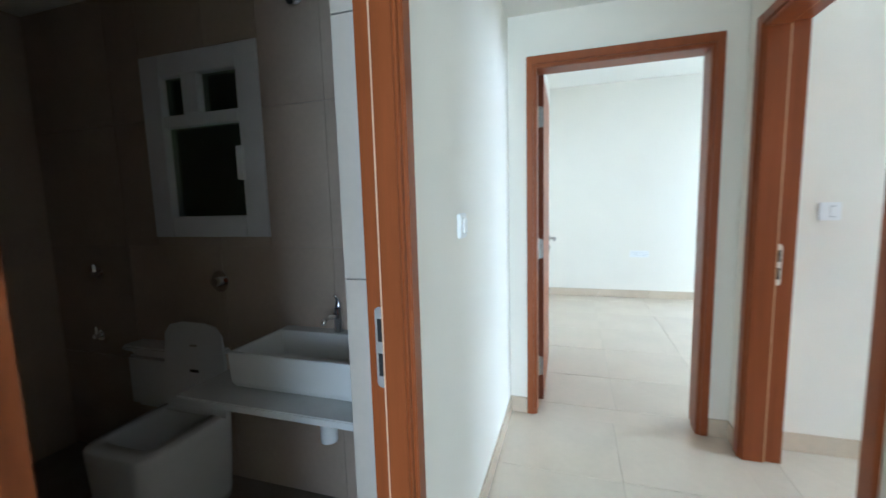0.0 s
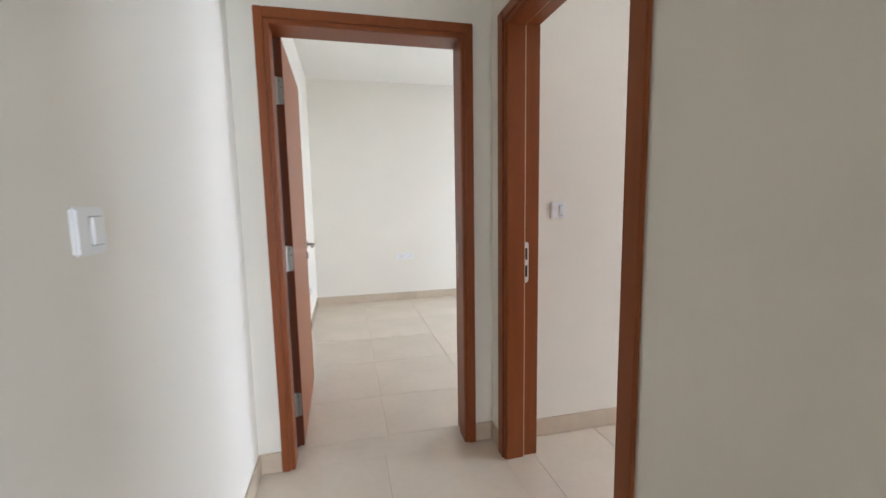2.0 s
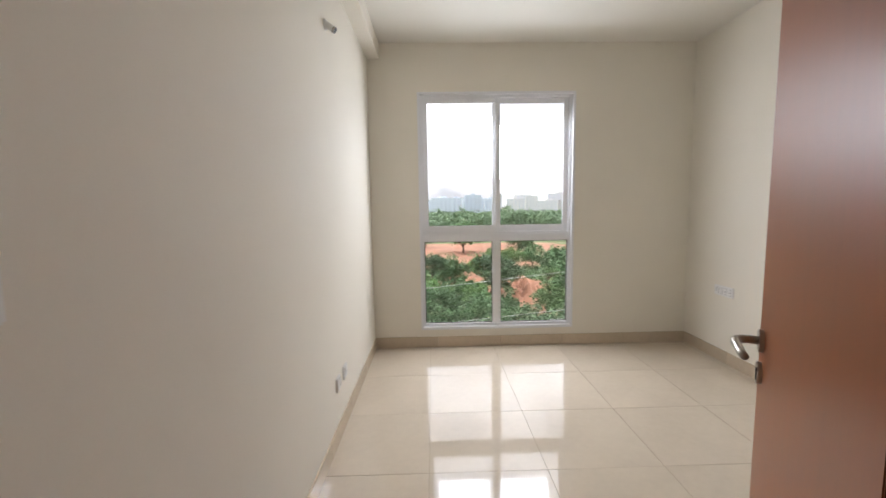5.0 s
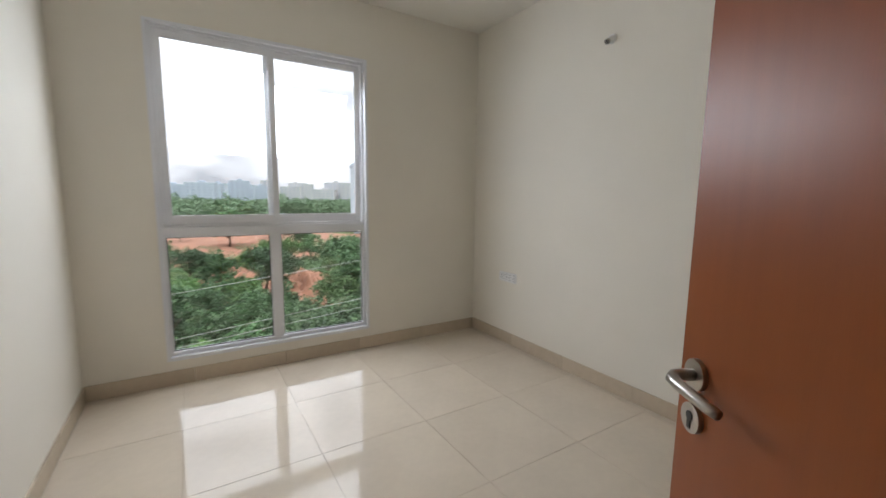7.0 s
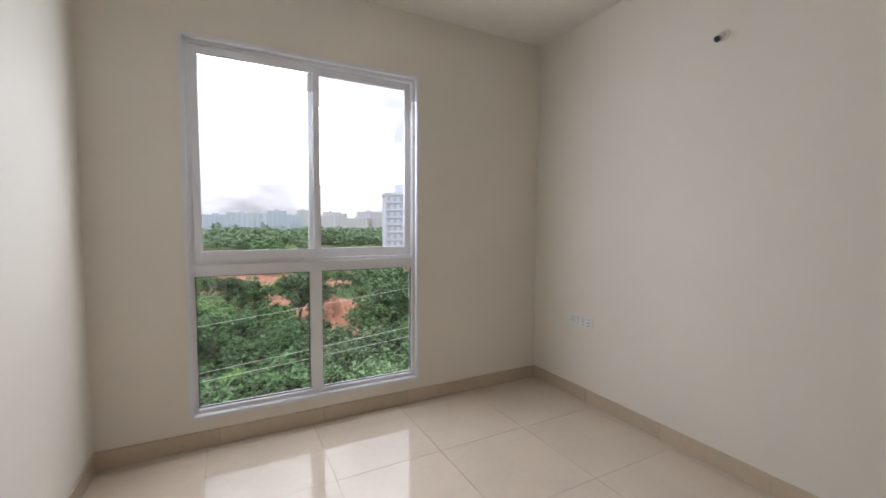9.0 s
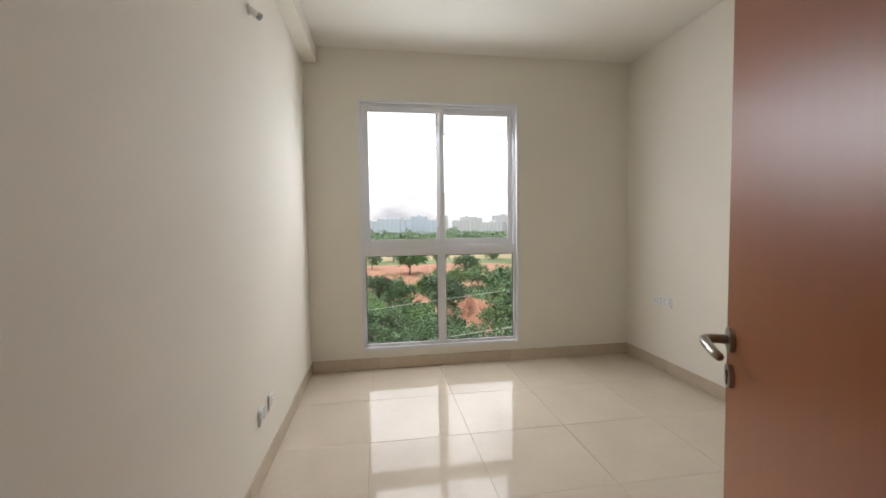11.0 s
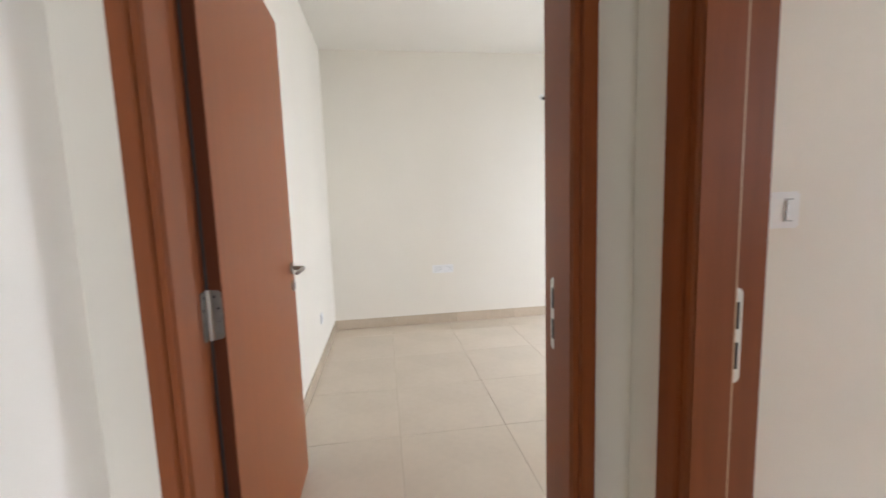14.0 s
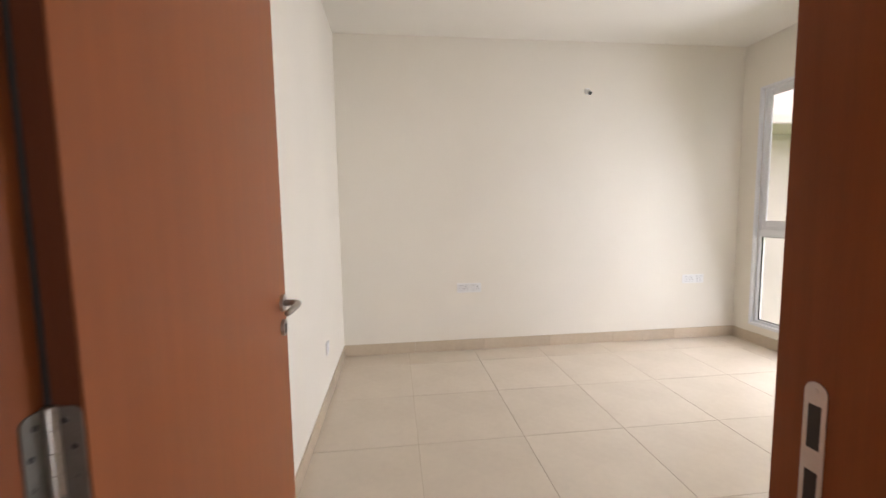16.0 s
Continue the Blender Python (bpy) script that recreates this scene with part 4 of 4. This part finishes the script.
def patch(name, cx, cy, rx, ry, lift, mat, label, category, lumps=0.0, seed=1):
    """An uneven sheet of soil or grass that lies on the ground."""
    rnd = random.Random(seed)
    bm = bmesh.new()
    rings, seg = 12, 72
    ph = [rnd.uniform(0, 6.28) for _ in range(4)]
    mid = bm.verts.new((cx, cy, GROUND + lift + lumps))
    last = None
    for r in range(1, rings + 1):
        row = []
        for k in range(seg):
            a = 2 * math.pi * k / seg
            e = 1 + 0.10 * math.sin(2 * a + ph[0]) + 0.30 * noise.noise((1.6 * math.cos(a) + seed, 1.6 * math.sin(a), 0)) + 0.16 * noise.noise((5 * math.cos(a), 5 * math.sin(a) + seed, 1))
            f = r / rings
            z = lift * (1 if r < rings else -0.5) + lumps * (1 - f) * (0.4 + 1.2 * noise.noise((cx + rx * f * math.cos(a), cy + ry * f * math.sin(a), seed)) if r < rings else 0)
            row.append(bm.verts.new((cx + rx * f * e * math.cos(a), cy + ry * f * e * math.sin(a), GROUND + z)))
        for k in range(seg):
            if last:
                bm.faces.new((last[k], last[(k + 1) % seg], row[(k + 1) % seg], row[k]))
            else:
                bm.faces.new((mid, row[k], row[(k + 1) % seg]))
        last = row
    return tagged(part(name, bm, mat, smooth=True), label, category, kind="structure")


patch("ground_soil", 104, -12, 30, 52, 0.10, SOIL, "wide band of bare red soil", "soil", 0.5, 3)
patch("ground_field", 165, -10, 34, 110, 0.12, FIELD, "dry tan grass field", "field", 0.0, 5)
patch("ground_green", 138, -30, 10, 70, 0.24, GREEN, "green grass strip by the field", "field", 0.0, 6)
patch("soil_heap", 54, -12.8, 11, 6.5, 0.15, SOIL, "red earth heap among the bushes", "soil", 2.2, 7)
patch("soil_heap", 43, -10.5, 5, 3.0, 0.12, SOIL, "red earth strip among the bushes", "soil", 0.9, 8)
patch("soil_heap", 68, -5, 7, 4.0, 0.12, SOIL, "red earth patch among the bushes", "soil", 0.8, 9)


def crown_mesh(seed, radius, height, base, clumps, leaves, size, flat=0.8):
    """Many small bent leaves in clumps, spread unevenly through a crown."""
    rnd = random.Random(seed)
    verts, faces = [], []
    lobes = [(rnd.uniform(0, 6.28), rnd.uniform(0.25, 0.75) * radius, base + height * rnd.uniform(0.2, 0.85), rnd.uniform(0.38, 0.62) * radius) for _ in range(9)]
    for c in range(clumps):
        a, d, z, r = lobes[c % len(lobes)]
        th, ph = rnd.uniform(0, 6.28), math.acos(rnd.uniform(-0.55, 1))
        rr = r * rnd.uniform(0.65, 1.08)
        cx = d * math.cos(a) + rr * math.sin(ph) * math.cos(th)
        cy = d * math.sin(a) + rr * math.sin(ph) * math.sin(th)
        cz = z + rr * flat * math.cos(ph)
        cr = radius * rnd.uniform(0.09, 0.17)
        for _ in range(leaves):
            o = Vector((rnd.gauss(0, 1), rnd.gauss(0, 1), rnd.gauss(0, 0.8))) * cr * 0.6
            p = Vector((cx, cy, cz)) + o
            u = Vector((rnd.uniform(-1, 1), rnd.uniform(-1, 1), rnd.uniform(-0.6, 0.6))).normalized()
            v = u.cross(Vector((rnd.uniform(-1, 1), rnd.uniform(-1, 1), rnd.uniform(0.2, 1)))).normalized()
            s = size * rnd.uniform(0.6, 1.35)
            k = len(verts)
            verts += [p - u * s, p + v * s * 0.45 - Vector((0, 0, s * 0.15)), p + u * s, p - v * s * 0.45 - Vector((0, 0, s * 0.15))]
            faces += [(k, k + 1, k + 2), (k, k + 2, k + 3)]
    me = bpy.data.meshes.new("crown")
    me.from_pydata([tuple(v) for v in verts], [], faces)
    return me


def tree(name, seed, radius, height, trunk, clumps, leaves, size, mat, label, category="tree"):
    """A tapered trunk with limbs under a crown of leaves."""
    rnd = random.Random(seed)
    t = tagged(new(name), label, category, group="trees and bushes outside")
    bm = bmesh.new()
    r0 = 0.035 * (trunk + height)
    top = trunk + height * 0.55
    tube(bm, [(0, 0, -0.15), (0.04 * radius, 0, trunk * 0.5), (0, 0.05 * radius, trunk), (0.05 * radius, 0, top)], [r0, r0 * 0.8, r0 * 0.6, r0 * 0.15], 9)
    for k in range(6):
        a = k * 1.05 + rnd.uniform(-0.3, 0.3)
        z = trunk * rnd.uniform(0.7, 1.0)
        q = radius * rnd.uniform(0.5, 0.8)
        tube(bm, [(0, 0, z), (q * 0.5 * math.cos(a), q * 0.5 * math.sin(a), z + height * 0.25), (q * math.cos(a), q * math.sin(a), z + height * rnd.uniform(0.35, 0.6))], [r0 * 0.4, r0 * 0.25, r0 * 0.06], 7)
    part("trunk", bm, BARK, t, smooth=True)
    me = crown_mesh(seed, radius, height, trunk * 0.75, clumps, leaves, size)
    me.materials.append(mat)
    c = new("crown", me)
    c.parent = t
    return t


kinds = [
    tree("bush", 11, 2.1, 2.6, 0.5, 120, 39, 0.133, LEAF_A, "dense dark green bush on the scrubland", "bush"),
    tree("bush", 12, 1.9, 2.4, 0.4, 110, 39, 0.125, LEAF_B, "bright green leafy bush on the scrubland", "bush"),
    tree("bush", 13, 2.4, 2.2, 0.4, 120, 36, 0.140, LEAF_C, "olive green spreading bush on the scrubland", "bush"),
    tree("tree", 14, 2.9, 3.6, 2.0, 150, 42, 0.148, LEAF_A, "broad dark green tree among the bushes"),
    tree("tree", 15, 2.4, 3.4, 2.2, 140, 39, 0.140, LEAF_B, "fresh green tree among the bushes"),
    tree("tree", 16, 4.6, 5.2, 2.6, 190, 45, 0.234, LEAF_A, "large round dark green tree standing on red soil"),
]
rnd = random.Random(42)


def plant(k, d, az, s):
    ob = copy_thing(kinds[k], pose(0, 0, 0))
    x, y = 2.0 + d * math.cos(radians(az)), -0.7 + d * math.sin(radians(az))
    ob.location, ob.rotation_euler = (x, y, GROUND), (0, 0, rnd.uniform(0, 6.28))
    ob.scale = (s, s, s * rnd.uniform(0.9, 1.15))
    return ob


def bare(x, y):
    """True where red soil or the field lies open."""
    return ((x - 53) / 11) ** 2 + ((y + 12.6) / 5.8) ** 2 < 1 or ((x - 43) / 4.5) ** 2 + ((y + 10.5) / 2.4) ** 2 < 1 or ((x - 66) / 6) ** 2 + ((y + 6) / 3) ** 2 < 1


# hand-placed: the lone tree on the soil, the big tree and its neighbours
plant(5, 100, -4.2, 1.05)
plant(3, 45, -19.5, 1.35)
plant(3, 42, -22.5, 1.2)
plant(4, 38, -16.3, 0.95)
plant(3, 50, -8.3, 1.15)
plant(1, 20.5, 1.8, 1.25)
plant(1, 28, -2.2, 1.1)
for row, (d0, step) in enumerate(((19.5, 1.9), (22, 1.9), (24.5, 2.0), (27.5, 2.1), (30.5, 2.2), (34, 2.4), (38, 2.7), (42, 3.0), (46.5, 3.3), (51, 3.7), (56, 4.2), (62, 4.8), (69, 5.6), (77, 6.5))):
    az = -31 + rnd.uniform(0, 3)
    while az < 11:
        d = d0 * rnd.uniform(0.94, 1.06)
        x, y = 2.0 + d * math.cos(radians(az)), -0.7 + d * math.sin(radians(az))
        open_soil = bare(x, y)
        if rnd.random() < (0.16 if open_soil else 0.92):
            k = rnd.choice((0, 0, 1, 2, 2, 0, 3 if d > 30 else 0, 4 if d > 34 else 2))
            plant(k, d, az, rnd.uniform(0.7, 1.15) * (0.75 if k in (3, 4) else 1.0) * (0.8 if d < 23 else 1.0) * (0.45 if open_soil else 1.0))
        az += math.degrees(step / d0) * rnd.uniform(0.8, 1.25)
for d, az in ((84, -17), (88, -12), (86, -21), (90, 3), (116, 1), (118, -9), (122, -13), (128, -20), (120, 6), (112, -24), (140, -2), (146, -16)):
    plant(rnd.choice((0, 2, 3)), d, az, rnd.uniform(0.8, 1.1))
for ob in kinds:
    ob.location = (30 + 3 * kinds.index(ob), 16 + 2 * kinds.index(ob), GROUND)


def woodland():
    """The far belt of trees, one mass of leaf clumps with an uneven top."""
    rnd = random.Random(77)
    verts, faces = [], []
    for _ in range(1000):
        d, az = rnd.uniform(185, 330), radians(rnd.uniform(-40, 22))
        x, y = d * math.cos(az), d * math.sin(az)
        r, h = rnd.uniform(2.5, 5.0), rnd.uniform(5.0, 9.5) * (1.35 if rnd.random() < 0.08 else 1.0)
        for _ in range(170):
            th, ph = rnd.uniform(0, 6.28), math.acos(rnd.uniform(-0.6, 1))
            q = rnd.uniform(0.6, 1.05)
            p = Vector((x + r * q * math.sin(ph) * math.cos(th), y + r * q * math.sin(ph) * math.sin(th), GROUND + h * 0.55 + h * 0.45 * q * math.cos(ph)))
            u = Vector((rnd.uniform(-1, 1), rnd.uniform(-1, 1), rnd.uniform(-0.6, 0.6))).normalized()
            v = u.cross(Vector((rnd.uniform(-1, 1), rnd.uniform(-1, 1), rnd.uniform(0.2, 1)))).normalized()
            s = rnd.uniform(0.3, 0.75)
            k = len(verts)
            verts += [p - u * s, p + v * s * 0.7, p + u * s, p - v * s * 0.7]
            faces += [(k, k + 1, k + 2), (k, k + 2, k + 3)]
    me = bpy.data.meshes.new("far_woods")
    me.from_pydata([tuple(v) for v in verts], [], faces)
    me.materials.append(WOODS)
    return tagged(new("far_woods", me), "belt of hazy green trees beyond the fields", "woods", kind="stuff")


woodland()


def undergrowth():
    """Low weeds and young shrubs between the bushes, one mass of leaves."""
    rnd = random.Random(31)
    verts, faces = [], []
    for _ in range(1500):
        d, az = 19 + 80 * rnd.random() ** 0.75, radians(rnd.uniform(-34, 12))
        x, y = 2.0 + d * math.cos(az), -0.7 + d * math.sin(az)
        if bare(x, y) or (x > 78 and rnd.random() < 0.7):
            continue
        r, h = rnd.uniform(0.5, 1.5), rnd.uniform(0.4, 1.5)
        for _ in range(75):
            a, q = rnd.uniform(0, 6.28), r * rnd.random() ** 0.5
            p = Vector((x + q * math.cos(a), y + q * math.sin(a), GROUND + 0.1 + h * rnd.uniform(0.2, 1.0) * (1 - 0.6 * (q / r) ** 2)))
            u = Vector((rnd.uniform(-1, 1), rnd.uniform(-1, 1), rnd.uniform(0.0, 1.2))).normalized()
            v = u.cross(Vector((rnd.uniform(-1, 1), rnd.uniform(-1, 1), rnd.uniform(0.2, 1)))).normalized()
            s = rnd.uniform(0.08, 0.2)
            k = len(verts)
            verts += [p - u * s, p + v * s * 0.45, p + u * s, p - v * s * 0.45]
            faces += [(k, k + 1, k + 2), (k, k + 2, k + 3)]
    me = bpy.data.meshes.new("undergrowth")
    me.from_pydata([tuple(v) for v in verts], [], faces)
    me.materials.append(LEAF_C)
    return tagged(new("undergrowth", me), "low olive green weeds and young shrubs", "undergrowth", kind="stuff")


undergrowth()

# the distance haze on the skyline is mixed into the HAZE colours
HAZE_A = material("haze_tinted_blue_grey_facade", (0.45, 0.50, 0.57), 0.9, vary=0.06, scale=0.05, fine=0.5, bump=0.0)
HAZE_B = material("haze_tinted_pale_facade", (0.52, 0.51, 0.51), 0.9, vary=0.06, scale=0.05, fine=0.5, bump=0.0)
WHITEWALL = material("white_apartment_render", (0.50, 0.55, 0.61), 0.8, vary=0.05, scale=0.2, fine=3, bump=0.03)
PANE_FAR = material("dark_far_window_glass", (0.33, 0.39, 0.46), 0.2, vary=0.1, scale=0.3, bump=0.0)
PANE_HAZE = material("haze_tinted_far_window_glass", (0.34, 0.38, 0.45), 0.4, vary=0.05, scale=0.3, bump=0.0)


def apartment(name, d, az, w, depth, h, floors, bays, wall, pane, label, turn=0.0):
    """A slab block with windows on the sides that look this way, floor bands and a parapet."""
    b = tagged(new(name), label, "building")
    b.matrix_basis = pose(2 + d * math.cos(radians(az)), d * math.sin(radians(az)), GROUND, 0, 0, az + turn)
    part("wall", box(bmesh.new(), (0, -w / 2, 0), (depth, w / 2, h)), wall, b)
    part("roof", box(bmesh.new(), (-0.3, -w / 2 - 0.3, h), (depth + 0.3, w / 2 + 0.3, h + 0.9)), wall, b)
    part("stair_tower", box(bmesh.new(), (depth * 0.3, -w * 0.12, h + 0.9), (depth * 0.6, w * 0.12, h + 3.6)), wall, b)
    fh, bw = h / floors, w / bays
    me = mesh_of("window", box(bmesh.new(), (-0.12, -bw * 0.27, -fh * 0.28), (0.1, bw * 0.27, fh * 0.25)), pane)
    for i in range(floors):
        for k in range(bays):
            o = new("window", me)
            o.parent = b
            o.location = (-0.02, -w / 2 + (k + 0.5) * bw, (i + 0.5) * fh)
    for i in range(1, floors):
        part("floor_band", box(bmesh.new(), (-0.35, -w / 2, i * fh - 0.12), (0.0, w / 2, i * fh + 0.12)), wall, b)
    return b


white = apartment("apartment_building", 128, -22.2, 9.5, 12, 20.5, 9, 5, WHITEWALL, PANE_FAR, "white tall apartment block beyond the field", 8)
wing = tagged(block("boundary_wall", (116, -62, GROUND), (116.3, -46, GROUND + 2.0), WHITEWALL, 0.0), "low white compound wall by the apartment block", "wall")
r2 = random.Random(9)
az = -34.0
while az < 17:
    far = r2.uniform(620, 900)
    w = r2.uniform(20, 44)
    h = (r2.uniform(20, 33) if az < -9 else r2.uniform(18, 30)) * far / 700
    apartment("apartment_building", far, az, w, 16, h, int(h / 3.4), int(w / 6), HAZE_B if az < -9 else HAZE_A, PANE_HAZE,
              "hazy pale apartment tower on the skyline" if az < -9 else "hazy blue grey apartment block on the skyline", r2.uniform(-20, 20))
    az += math.degrees(w / far) * r2.uniform(0.5, 1.0)

# overhead cables outside the window
CABLE = material("grey_aluminium_cable", (0.50, 0.51, 0.49), 0.5, vary=0.05, bump=0.0)
for y, zt in ((24.0, -2.4), (-40.0, 3.4)):
    pole = tagged(new("utility_pole"), "grey concrete utility pole carrying cables", "pole")
    pole.location = (14.0, y, GROUND)
    part("shaft", rod(bmesh.new(), (0, 0, -0.2), (0, 0, zt - GROUND + 1.5), 0.16, 0.10, seg=14), CONCRETE, pole)
    part("crossarm", box(bmesh.new(), (-0.08, -0.6, zt - GROUND - 0.7), (0.08, 0.6, zt - GROUND - 0.55), 0.01), CONCRETE, pole)
for z0, z1 in ((-1.32, -0.72), (-2.53, -1.98), (-2.76, -2.28)):
    slope = (z1 - z0) / -5.87
    pts = []
    for k in range(25):
        y = 24.0 - 64.0 * k / 24
        pts.append((14.0, y, z0 + slope * y + 0.0009 * (y + 3) ** 2))
    tagged(part("overhead_cable", tube(bmesh.new(), pts, 0.0062, 6), CABLE), "thin grey overhead cable strung past the window", "cable", group="overhead cables")

# the wing of the building opposite the far bedroom's window
tagged(block("building_wing", (4.6, 4.75, GROUND), (16, 6.0, 9.0), CONCRETE), "beige rendered wing of the same building", "building")
for z in (2.25,):
    tagged(block("ledge", (4.6, 4.1, z), (16, 4.7499, z + 0.12), CONCRETE, 0.01), "thin beige concrete ledge on the building wing", "ledge")
